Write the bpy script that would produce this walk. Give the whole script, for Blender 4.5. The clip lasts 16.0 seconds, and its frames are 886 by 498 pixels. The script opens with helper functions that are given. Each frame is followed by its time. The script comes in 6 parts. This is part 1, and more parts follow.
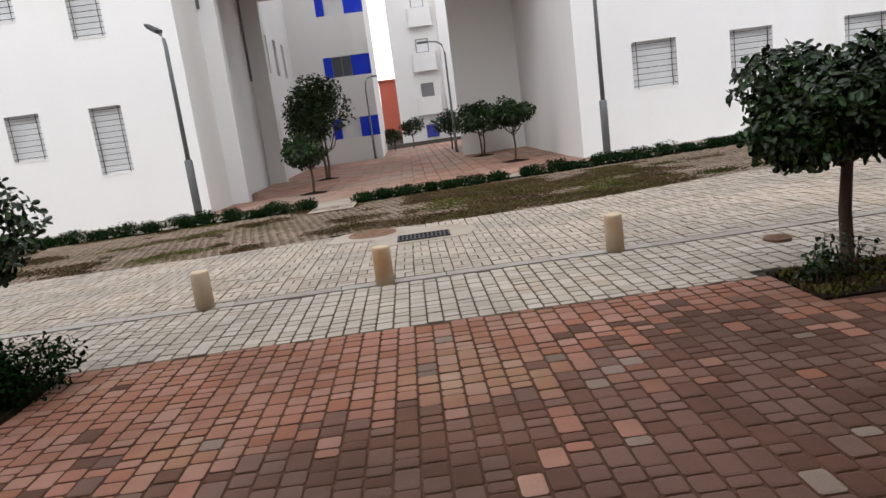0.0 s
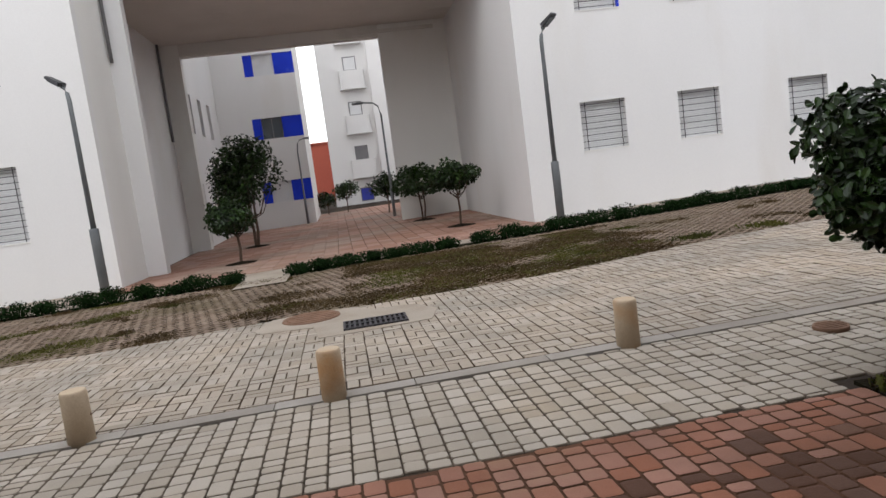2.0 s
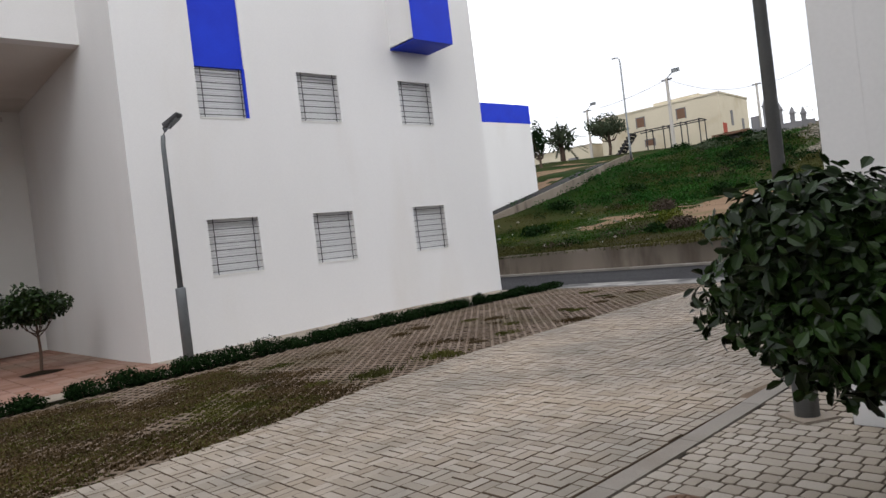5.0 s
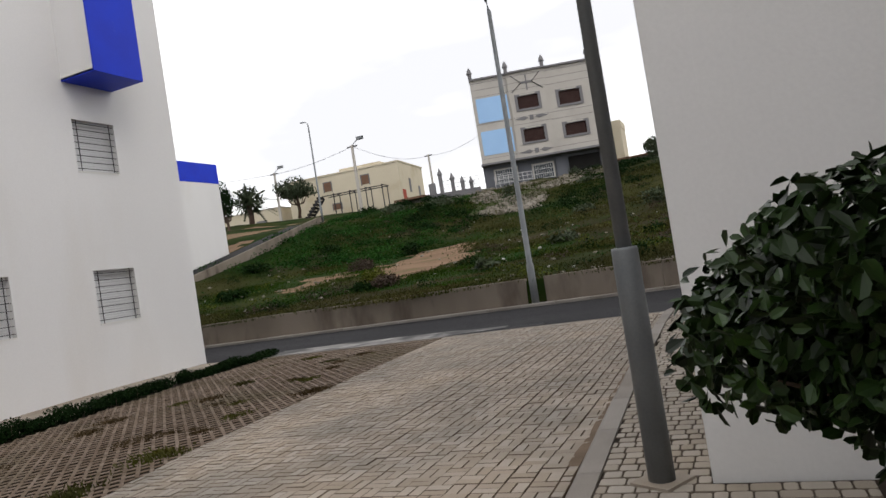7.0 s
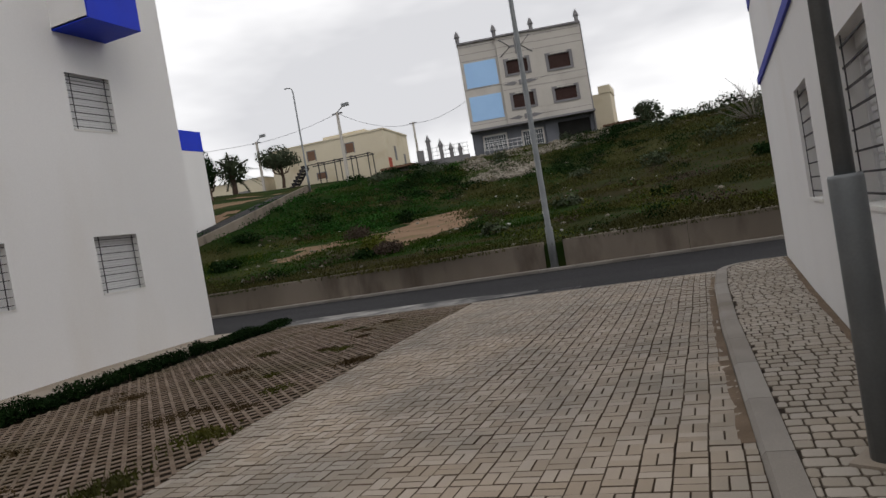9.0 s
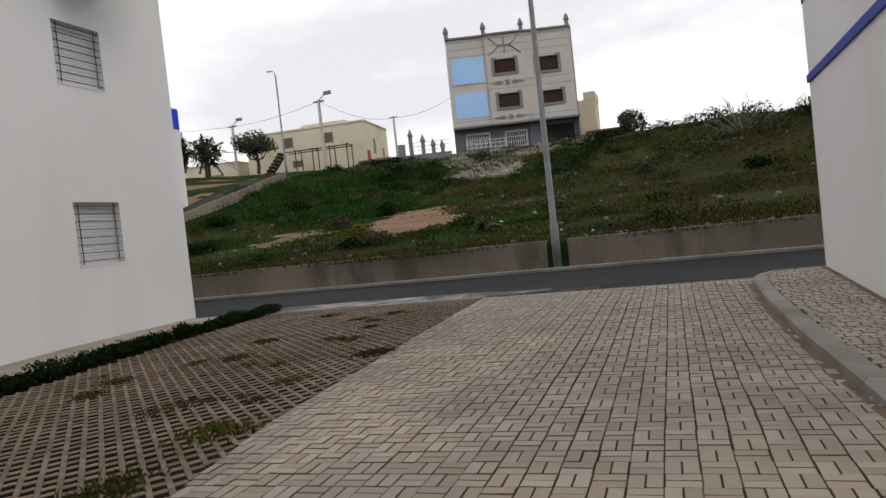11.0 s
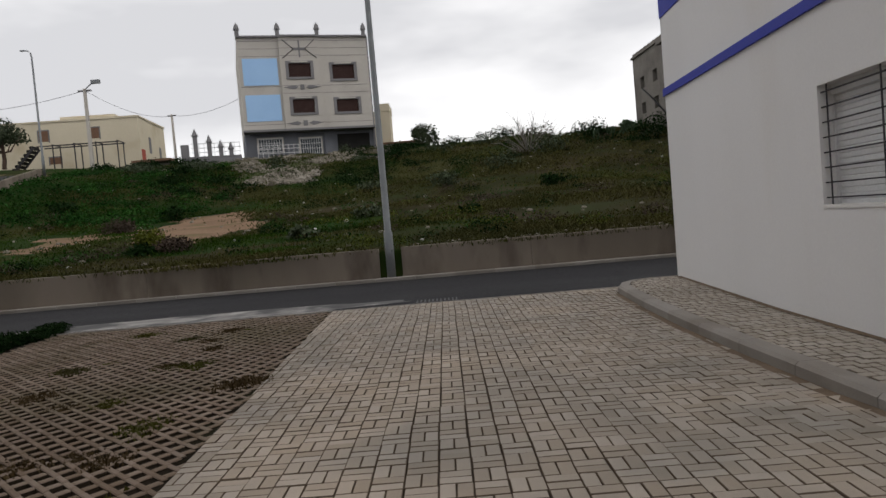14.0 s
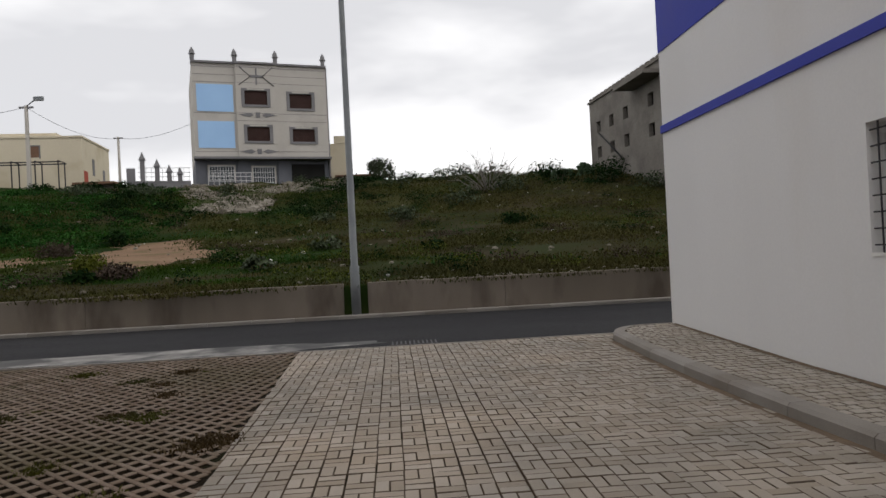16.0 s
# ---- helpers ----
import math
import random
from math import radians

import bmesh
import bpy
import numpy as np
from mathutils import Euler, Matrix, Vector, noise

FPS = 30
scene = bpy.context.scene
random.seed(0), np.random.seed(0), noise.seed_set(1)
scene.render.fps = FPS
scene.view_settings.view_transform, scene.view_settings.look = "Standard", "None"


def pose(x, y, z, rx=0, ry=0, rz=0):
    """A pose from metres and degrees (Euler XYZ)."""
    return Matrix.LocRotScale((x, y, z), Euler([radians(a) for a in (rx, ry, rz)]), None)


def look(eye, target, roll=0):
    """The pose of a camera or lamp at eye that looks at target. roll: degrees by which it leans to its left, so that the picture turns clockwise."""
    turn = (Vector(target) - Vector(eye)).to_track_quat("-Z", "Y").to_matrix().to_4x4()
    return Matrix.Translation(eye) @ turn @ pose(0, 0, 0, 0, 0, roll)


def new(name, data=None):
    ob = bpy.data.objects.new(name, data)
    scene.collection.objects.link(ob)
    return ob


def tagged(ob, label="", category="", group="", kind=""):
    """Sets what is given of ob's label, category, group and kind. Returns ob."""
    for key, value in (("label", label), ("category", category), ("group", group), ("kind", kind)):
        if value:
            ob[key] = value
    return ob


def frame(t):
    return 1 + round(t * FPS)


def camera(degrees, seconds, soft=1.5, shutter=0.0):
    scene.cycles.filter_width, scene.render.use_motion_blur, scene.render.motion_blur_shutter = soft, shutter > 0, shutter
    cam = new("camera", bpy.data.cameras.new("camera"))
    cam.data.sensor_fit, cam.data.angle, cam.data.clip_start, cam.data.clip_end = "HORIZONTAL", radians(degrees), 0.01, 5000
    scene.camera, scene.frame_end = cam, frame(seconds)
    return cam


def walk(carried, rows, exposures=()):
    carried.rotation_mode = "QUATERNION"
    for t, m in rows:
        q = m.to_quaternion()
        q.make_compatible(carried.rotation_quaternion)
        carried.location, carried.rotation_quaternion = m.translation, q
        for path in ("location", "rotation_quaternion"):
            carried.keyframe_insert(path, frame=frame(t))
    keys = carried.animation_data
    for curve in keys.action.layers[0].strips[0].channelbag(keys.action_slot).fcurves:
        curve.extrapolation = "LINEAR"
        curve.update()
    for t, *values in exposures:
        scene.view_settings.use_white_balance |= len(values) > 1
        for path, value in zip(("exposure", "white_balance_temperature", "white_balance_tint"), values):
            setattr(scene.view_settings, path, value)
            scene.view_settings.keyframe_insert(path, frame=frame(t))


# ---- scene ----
cam = camera(65.3, 16.0)
PATH = [
    (0, (1.819, 0.76, 1.479), (1.874, 2.723, 1.1), -7.5),
    (0.5, (1.742, 1.085, 1.503), (1.916, 3.066, 1.287), -7.2),
    (1, (1.738, 1.537, 1.488), (1.889, 3.519, 1.266), -4.7),
    (1.5, (1.667, 1.9, 1.507), (1.826, 3.888, 1.363), -6.8),
    (2, (1.653, 2.307, 1.49), (1.926, 4.275, 1.261), -7.5),
    (2.5, (1.633, 2.622, 1.535), (1.82, 4.613, 1.548), -5.1),
    (3, (1.626, 3.114, 1.493), (1.884, 5.097, 1.487), -3.4),
    (3.3, (1.58, 3.376, 1.494), (2.054, 5.319, 1.441), -5.2),
    (3.5, (1.599, 3.534, 1.493), (2.198, 5.433, 1.314), -6.0),
    (4, (1.601, 3.942, 1.536), (2.273, 5.825, 1.466), -8.7),
    (4.5, (1.615, 4.405, 1.443), (2.576, 6.158, 1.382), -5.1),
    (5, (1.758, 4.729, 1.517), (3.084, 6.227, 1.508), -6.8),
    (5.2, (1.858, 4.87, 1.49), (3.375, 6.173, 1.476), -6.6),
    (7.3, (2.605, 6.432, 1.542), (4.461, 7.177, 1.577), -9.1),
    (7.5, (2.711, 6.596, 1.55), (4.555, 7.371, 1.54), -9.5),
    (8, (2.68, 6.857, 1.496), (4.46, 7.762, 1.605), -6.8),
    (8.5, (2.668, 7.233, 1.496), (4.507, 8.016, 1.555), -9.7),
    (8.7, (2.726, 7.322, 1.515), (4.585, 8.06, 1.51), -10.3),
    (10.8, (3.47, 8.503, 1.43), (5.366, 9.135, 1.35), -6.2),
    (11, (3.48, 8.619, 1.415), (5.377, 9.251, 1.357), -6.2),
    (11.5, (3.65, 8.889, 1.381), (5.537, 9.551, 1.376), -6.0),
    (12, (3.813, 9.137, 1.383), (5.716, 9.74, 1.281), -2.1),
    (12.5, (3.921, 9.426, 1.392), (5.868, 9.884, 1.347), -5.2),
    (13, (4.203, 9.782, 1.469), (6.17, 10.139, 1.433), -4.4),
    (13.5, (4.354, 9.97, 1.412), (6.313, 10.371, 1.46), -1.9),
    (14, (4.549, 10.14, 1.413), (6.547, 10.153, 1.327), -4.9),
    (14.5, (4.713, 10.354, 1.444), (6.708, 10.211, 1.402), -3.7),
    (15, (5.03, 10.508, 1.419), (7.03, 10.475, 1.405), -1.8),
    (15.5, (5.344, 10.525, 1.393), (7.344, 10.507, 1.353), -1.0),
    (16, (5.507, 10.671, 1.432), (7.501, 10.527, 1.441), -2.9),
]
EXPO = [(0, 0.15, 6250, 11), (0.5, 0.25, 6250, 11), (1.5, -0.11, 6250, 11), (2.5, -0.15, 6250, 11), (3, -0.38, 6250, 11), (3.5, -0.41, 6250, 11), (4.2, -0.21, 6250, 11), (5, -0.41, 6250, 11), (7.5, -0.87, 6500, 11), (8, -1.11, 6500, 11), (8.5, -1.13, 6500, 11), (11, -0.87, 6500, 11), (12, -0.97, 6500, 11), (12.5, -0.8, 6500, 11), (13.5, -1.16, 6500, 11), (14, -1.12, 6500, 11), (15, -0.91, 6500, 11), (16, -1.03, 6500, 11)]
walk(cam, [(t, look(eye, target, roll)) for t, eye, target, roll in PATH], EXPO)

# ---- sky and sun ----
world = bpy.data.worlds.new("overcast_sky")
scene.world = world
world.use_nodes = True
wt = world.node_tree
wt.nodes.clear()


def wnode(kind, **props):
    n = wt.nodes.new(kind)
    for k, v in props.items():
        n.inputs[k].default_value = v
    return n


sky = wt.nodes.new("ShaderNodeTexSky")
sky.sky_type, sky.sun_disc = "NISHITA", False
sky.sun_elevation, sky.sun_rotation = radians(44), radians(210)
w_co = wt.nodes.new("ShaderNodeTexCoord")
w_map = wt.nodes.new("ShaderNodeMapping")
w_map.inputs["Scale"].default_value = (1.0, 1.0, 3.2)
w_noise = wnode("ShaderNodeTexNoise", Scale=1.5, Detail=5.0, Roughness=0.5, Distortion=0.1)
w_ramp = wt.nodes.new("ShaderNodeValToRGB")
w_ramp.color_ramp.elements[0].position, w_ramp.color_ramp.elements[0].color = 0.36, (1.62, 1.63, 1.67, 1)
w_ramp.color_ramp.elements[1].position, w_ramp.color_ramp.elements[1].color = 0.56, (2.75, 2.74, 2.72, 1)
w_thin = wt.nodes.new("ShaderNodeMix")
w_thin.data_type = "RGBA"
w_thin.inputs[0].default_value = 0.93
w_scale = wt.nodes.new("ShaderNodeVectorMath")
w_scale.operation = "SCALE"
w_scale.inputs["Scale"].default_value = 0.12
w_bg = wnode("ShaderNodeBackground", Strength=1.0)
w_out = wt.nodes.new("ShaderNodeOutputWorld")
wt.links.new(w_co.outputs["Generated"], w_map.inputs[0])
wt.links.new(w_map.outputs[0], w_noise.inputs["Vector"])
wt.links.new(w_noise.outputs[0], w_ramp.inputs[0])
wt.links.new(sky.outputs[0], w_scale.inputs[0])
wt.links.new(w_scale.outputs[0], w_thin.inputs[6])
wt.links.new(w_ramp.outputs[0], w_thin.inputs[7])
wt.links.new(w_thin.outputs[2], w_bg.inputs[0])
wt.links.new(w_bg.outputs[0], w_out.inputs[0])

sun = new("sun", bpy.data.lights.new("sun", "SUN"))
sun.data.energy, sun.data.angle, sun.data.color = 0.75, radians(20), (1.0, 0.96, 0.9)
sun.matrix_world = pose(0, 0, 40, 46, 0, -30)


# ---- materials ----
def material(name, base, alt=None, rough=0.8, scale=3.0, grain=60.0, mix=0.6, bump=0.15, metal=0.0, vary=0.0, spec=0.18,
             stain=None, stain_scale=0.6, stain_at=(0.52, 0.68), stretch=(1, 1, 1), grain_dark=0.86):
    """A surface with broad variation, fine grain, stains and relief; vary: how far single pieces differ in tone."""
    m = bpy.data.materials.new(name)
    m.use_nodes = True
    nt = m.node_tree
    nodes, links = nt.nodes, nt.links
    bs = nodes["Principled BSDF"]
    co = nodes.new("ShaderNodeTexCoord")
    geo = nodes.new("ShaderNodeNewGeometry")
    mp = nodes.new("ShaderNodeMapping")
    mp.inputs["Scale"].default_value = stretch
    links.new(geo.outputs["Position"], mp.inputs[0])
    broad = nodes.new("ShaderNodeTexNoise")
    broad.inputs["Scale"].default_value, broad.inputs["Detail"].default_value = scale, 5
    links.new(mp.outputs[0], broad.inputs["Vector"])
    fine = nodes.new("ShaderNodeTexNoise")
    fine.inputs["Scale"].default_value, fine.inputs["Detail"].default_value = grain, 4
    links.new(geo.outputs["Position"], fine.inputs["Vector"])

    def blend(factor, a, b, how="MIX"):
        n = nodes.new("ShaderNodeMix")
        n.data_type, n.blend_type = "RGBA", how
        for value, slot in ((factor, 0), (a, 6), (b, 7)):
            if hasattr(value, "links"):
                links.new(value, n.inputs[slot])
            else:
                n.inputs[slot].default_value = value
        return n.outputs[2]

    def span(value, lo, hi, to_lo=0.0, to_hi=1.0):
        n = nodes.new("ShaderNodeMapRange")
        n.inputs[1].default_value, n.inputs[2].default_value = lo, hi
        n.inputs[3].default_value, n.inputs[4].default_value = to_lo, to_hi
        links.new(value, n.inputs[0])
        return n.outputs[0]

    alt = alt or tuple(c * 0.82 for c in base)
    col = blend(span(broad.outputs[0], 0.35, 0.65, 0, mix), (*base, 1), (*alt, 1))
    if stain:
        st = nodes.new("ShaderNodeTexNoise")
        st.inputs["Scale"].default_value, st.inputs["Detail"].default_value = stain_scale, 7
        links.new(mp.outputs[0], st.inputs["Vector"])
        col = blend(span(st.outputs[0], stain_at[0], stain_at[1], 0, 0.8), col, (*stain, 1))
    col = blend(span(fine.outputs[0], 0.3, 0.7, 0.7, 0.0), col, (grain_dark, grain_dark, grain_dark, 1), "MULTIPLY")
    if vary:
        info = nodes.new("ShaderNodeObjectInfo")
        add = nodes.new("ShaderNodeMath")
        add.operation = "ADD"
        links.new(info.outputs["Random"], add.inputs[0])
        links.new(geo.outputs["Random Per Island"], add.inputs[1])
        fr = nodes.new("ShaderNodeMath")
        fr.operation = "FRACT"
        links.new(add.outputs[0], fr.inputs[0])
        hsv = nodes.new("ShaderNodeHueSaturation")
        links.new(span(fr.outputs[0], 0, 1, 1 - vary, 1 + vary), hsv.inputs["Value"])
        links.new(span(fr.outputs[0], 0, 1, 1.12, 0.88), hsv.inputs["Saturation"])
        links.new(col, hsv.inputs["Color"])
        col = hsv.outputs[0]
    links.new(col, bs.inputs["Base Color"])
    links.new(span(broad.outputs[0], 0.3, 0.7, max(0.05, rough - 0.1), min(1, rough + 0.08)), bs.inputs["Roughness"])
    bs.inputs["Metallic"].default_value = metal
    bs.inputs["Specular IOR Level"].default_value = spec
    if bump:
        bp = nodes.new("ShaderNodeBump")
        bp.inputs["Strength"].default_value, bp.inputs["Distance"].default_value = bump, 0.01
        links.new(fine.outputs[0], bp.inputs["Height"])
        links.new(bp.outputs[0], bs.inputs["Normal"])
    return m


M = {}
M["plaster"] = material("white_plaster", (0.715, 0.704, 0.695), (0.66, 0.648, 0.635), 0.85, 0.35, 35, 0.7, 0.10, stain=(0.62, 0.585, 0.54),
                        stain_scale=0.5, stain_at=(0.58, 0.85), stretch=(1, 1, 0.28), grain_dark=0.95)
M["cream"] = material("cream_plaster", (0.71, 0.695, 0.665), (0.66, 0.645, 0.615), 0.85, 0.5, 35, 0.7, 0.10, stain=(0.55, 0.50, 0.44),
                      stain_scale=0.6, stain_at=(0.58, 0.85), stretch=(1, 1, 0.3), grain_dark=0.95)
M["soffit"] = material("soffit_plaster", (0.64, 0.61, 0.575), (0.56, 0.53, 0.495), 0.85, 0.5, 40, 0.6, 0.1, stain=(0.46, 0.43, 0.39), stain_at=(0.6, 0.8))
M["blue"] = material("blue_paint", (0.012, 0.035, 0.50), (0.016, 0.05, 0.60), 0.55, 1.5, 40, 0.6, 0.05, stain=(0.10, 0.15, 0.55), stain_scale=1.4, stain_at=(0.66, 0.75), grain_dark=0.9)
M["stripe"] = material("faded_blue_paint", (0.05, 0.06, 0.34), (0.06, 0.08, 0.40), 0.7, 2.0, 40, 0.6, 0.05)
M["shutter"] = material("shutter_plastic", (0.68, 0.68, 0.68), (0.62, 0.62, 0.63), 0.55, 2, 30, 0.5, 0.03, stain=(0.48, 0.46, 0.43), stain_at=(0.6, 0.8))
M["iron"] = material("painted_iron", (0.032, 0.032, 0.038), (0.055, 0.045, 0.045), 0.6, 6, 80, 0.6, 0.1)
M["galv"] = material("galvanised_steel", (0.185, 0.195, 0.20), (0.15, 0.16, 0.166), 0.5, 4, 60, 0.6, 0.05, metal=0.35)
M["head"] = material("lamp_head_grey", (0.07, 0.07, 0.075), (0.05, 0.05, 0.05), 0.5, 4, 60, 0.5, 0.05)
M["paver"] = material("grey_paving_block", (0.325, 0.275, 0.222), (0.255, 0.230, 0.195), 0.88, 1.3, 150, 0.9, 0.3, vary=0.13, stain=(0.43, 0.35, 0.27), stain_scale=0.5, stain_at=(0.5, 0.7), grain_dark=0.8)
M["cobble"] = material("worn_grey_paving_block", (0.340, 0.296, 0.245), (0.275, 0.246, 0.208), 0.88, 1.2, 140, 0.8, 0.3, vary=0.12, stain=(0.40, 0.33, 0.25), stain_scale=0.5, stain_at=(0.55, 0.75), grain_dark=0.8)
M["red"] = material("red_paving_block", (0.245, 0.113, 0.075), (0.165, 0.084, 0.058), 0.85, 1.1, 140, 0.9, 0.3, vary=0.10, stain=(0.26, 0.165, 0.105), stain_scale=0.7, stain_at=(0.52, 0.70), grain_dark=0.78)
# darker copy of the red: overhead shade put into the colour, with some grime
M["redshade"] = material("shaded_red_paving_block", (0.112, 0.056, 0.038), (0.070, 0.039, 0.027), 0.85, 0.9, 140, 0.9, 0.3, vary=0.2, stain=(0.135, 0.070, 0.046), stain_scale=0.8, stain_at=(0.5, 0.68), grain_dark=0.72)
M["redsand"] = material("reddish_joint_sand", (0.098, 0.052, 0.034), (0.062, 0.036, 0.024), 0.95, 1.5, 90, 0.8, 0.5, grain_dark=0.7, spec=0.02)
M["redgrey"] = material("greyed_paving_block", (0.17, 0.122, 0.095), (0.12, 0.085, 0.066), 0.85, 0.9, 140, 0.8, 0.3, vary=0.2, grain_dark=0.75)
M["dirt"] = material("dark_joint_dirt", (0.14, 0.105, 0.077), (0.095, 0.073, 0.055), 0.95, 1.5, 90, 0.8, 0.4, grain_dark=0.7, spec=0.02)
M["greydirt"] = material("grey_joint_sand", (0.185, 0.152, 0.12), (0.13, 0.108, 0.085), 0.95, 1.5, 90, 0.8, 0.4, grain_dark=0.7, spec=0.02)
M["sanddirt"] = material("brown_blown_sand", (0.17, 0.120, 0.080), (0.12, 0.088, 0.060), 0.95, 3.0, 90, 0.8, 0.4, grain_dark=0.7)
# near-black tone for the flanks of the grass paver ribs
M["cavity"] = material("dark_cell_side", (0.040, 0.030, 0.021), (0.026, 0.021, 0.015), 0.95, 1.5, 60, 0.8, 0.4, grain_dark=0.7, spec=0.02)
M["redpale"] = material("dusty_red_paving_block", (0.31, 0.178, 0.132), (0.24, 0.140, 0.106), 0.88, 0.5, 120, 0.8, 0.2, vary=0.15, stain=(0.25, 0.19, 0.15), stain_scale=0.35, stain_at=(0.45, 0.62))
M["grassblock"] = material("grass_paver_concrete", (0.205, 0.152, 0.113), (0.145, 0.108, 0.080), 0.9, 0.7, 120, 0.8, 0.3, vary=0.2, stain=(0.115, 0.092, 0.055), stain_scale=0.5, stain_at=(0.48, 0.66), grain_dark=0.7)
M["moss"] = material("olive_weed", (0.085, 0.080, 0.020), (0.055, 0.060, 0.014), 0.95, 1.2, 30, 0.9, 0.0, vary=0.5, spec=0.02)
M["mossbrown"] = material("withered_weed", (0.085, 0.058, 0.028), (0.05, 0.036, 0.018), 0.95, 1.2, 30, 0.9, 0.0, vary=0.5, spec=0.02)
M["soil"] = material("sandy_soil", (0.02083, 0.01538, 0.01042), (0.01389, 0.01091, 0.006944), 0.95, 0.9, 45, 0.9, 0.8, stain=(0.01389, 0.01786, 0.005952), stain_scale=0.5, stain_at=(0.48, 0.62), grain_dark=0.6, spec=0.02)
M["joint"] = material("sand_joint", (0.0522, 0.0423, 0.0342), (0.036, 0.0288, 0.0243), 0.95, 1.5, 90, 0.8, 0.5, grain_dark=0.7, spec=0.02)
M["kerb"] = material("kerb_concrete", (0.2805, 0.255, 0.2253), (0.2295, 0.2082, 0.187), 0.9, 1.2, 90, 0.8, 0.25, vary=0.12, stain=(0.204, 0.17, 0.136), stain_at=(0.52, 0.7), grain_dark=0.8)
M["apron"] = material("worn_concrete", (0.325, 0.28, 0.23), (0.265, 0.228, 0.188), 0.9, 1.2, 90, 0.8, 0.25, stain=(0.25, 0.20, 0.15), stain_scale=1.2, stain_at=(0.5, 0.7), grain_dark=0.8)
M["asphalt"] = material("asphalt", (0.02962, 0.02895, 0.03093), (0.02222, 0.02172, 0.02368), 0.85, 0.5, 160, 0.7, 0.4, stain=(0.05049, 0.04737, 0.04342), stain_scale=0.35, stain_at=(0.56, 0.7), stretch=(0.6732, 0.1974, 0.6579), grain_dark=0.75, spec=0.08)
M["retain"] = material("weathered_concrete_wall", (0.235, 0.20, 0.165), (0.17, 0.145, 0.118), 0.92, 0.8, 50, 0.8, 0.3, stain=(0.0924, 0.0748, 0.05984), stain_scale=1.3, stain_at=(0.50, 0.68), stretch=(0.88, 0.88, 0.308), grain_dark=0.8, spec=0.05)
M["rust"] = material("rusty_iron", (0.20, 0.115, 0.075), (0.15, 0.09, 0.06), 0.85, 5, 90, 0.7, 0.4, grain_dark=0.7)
M["bollard"] = material("ochre_concrete", (0.47, 0.375, 0.27), (0.40, 0.31, 0.215), 0.9, 3, 90, 0.8, 0.25, stain=(0.42, 0.20, 0.06), stain_scale=2.0, stain_at=(0.52, 0.68), grain_dark=0.8)
M["leaf"] = material("glossy_leaf", (0.016, 0.036, 0.005), (0.005, 0.015, 0.003), 0.34, 3, 60, 0.7, 0.0, vary=0.75, spec=0.22)
M["hedge"] = material("hedge_leaf", (0.01008, 0.02448, 0.00648), (0.00576, 0.01512, 0.00432), 0.85, 2, 60, 0.7, 0.0, vary=0.55, spec=0.02)
M["olive"] = material("grey_green_leaf", (0.048, 0.0624, 0.032), (0.032, 0.044, 0.024), 0.6, 1, 60, 0.7, 0.0, vary=0.4, spec=0.08)
M["bark"] = material("bark", (0.115, 0.075, 0.055), (0.07, 0.05, 0.04), 0.95, 8, 70, 0.8, 0.6, stretch=(1, 1, 0.3), grain_dark=0.6)
M["hill"] = material("rough_grassland", (0.02025, 0.03705, 0.00675), (0.00675, 0.01852, 0.003375), 0.95, 0.22, 11, 1.0, 1.0, stain=(0.04185, 0.03919, 0.0135), stain_scale=0.15, stain_at=(0.42, 0.58), grain_dark=0.7, spec=0.02)
M["grass"] = material("grass_blades", (0.030, 0.058, 0.0075), (0.010, 0.026, 0.0045), 0.95, 0.22, 9, 0.95, 0.0, vary=0.35, stain=(0.054, 0.048, 0.0165), stain_scale=0.15, stain_at=(0.42, 0.58), spec=0.02)
M["cover"] = material("ground_cover_leaf", (0.018, 0.064, 0.008), (0.006, 0.028, 0.005), 0.9, 0.3, 9, 0.9, 0.0, vary=0.6, spec=0.05)
M["hilldry"] = material("dry_grassland", (0.038, 0.031, 0.016), (0.021, 0.022, 0.008), 0.95, 0.25, 13, 0.95, 1.0, stain=(0.02587, 0.03623, 0.01121), stain_scale=0.3, stain_at=(0.45, 0.65), grain_dark=0.6, spec=0.02)
M["drygrass"] = material("dry_grass_blades", (0.068, 0.060, 0.022), (0.038, 0.040, 0.013), 0.9, 0.25, 9, 0.95, 0.0, vary=0.45, stain=(0.05103, 0.05638, 0.01322), stain_scale=0.2, stain_at=(0.45, 0.65), spec=0.02)
M["tip"] = material("rubble_earth", (0.14, 0.122, 0.092), (0.085, 0.076, 0.052), 0.95, 0.8, 3, 0.9, 1.0, stain=(0.0525, 0.0675, 0.024), stain_scale=0.45, stain_at=(0.48, 0.56), grain_dark=0.55, spec=0.02)
M["lime"] = material("yellow_green_leaf", (0.075, 0.085, 0.012), (0.045, 0.06, 0.010), 0.9, 0.3, 9, 0.9, 0.0, vary=0.5, spec=0.02)
M["deadscrub"] = material("grey_brown_dead_scrub", (0.070, 0.052, 0.040), (0.044, 0.034, 0.027), 0.95, 0.6, 9, 0.9, 0.0, vary=0.4, spec=0.02)
M["litter"] = material("white_litter", (0.42, 0.41, 0.39), (0.30, 0.29, 0.27), 0.8, 2, 30, 0.6, 0.05, vary=0.2)
M["cactus"] = material("cactus_pad", (0.050, 0.082, 0.040), (0.032, 0.056, 0.028), 0.7, 2, 30, 0.8, 0.1, vary=0.3)
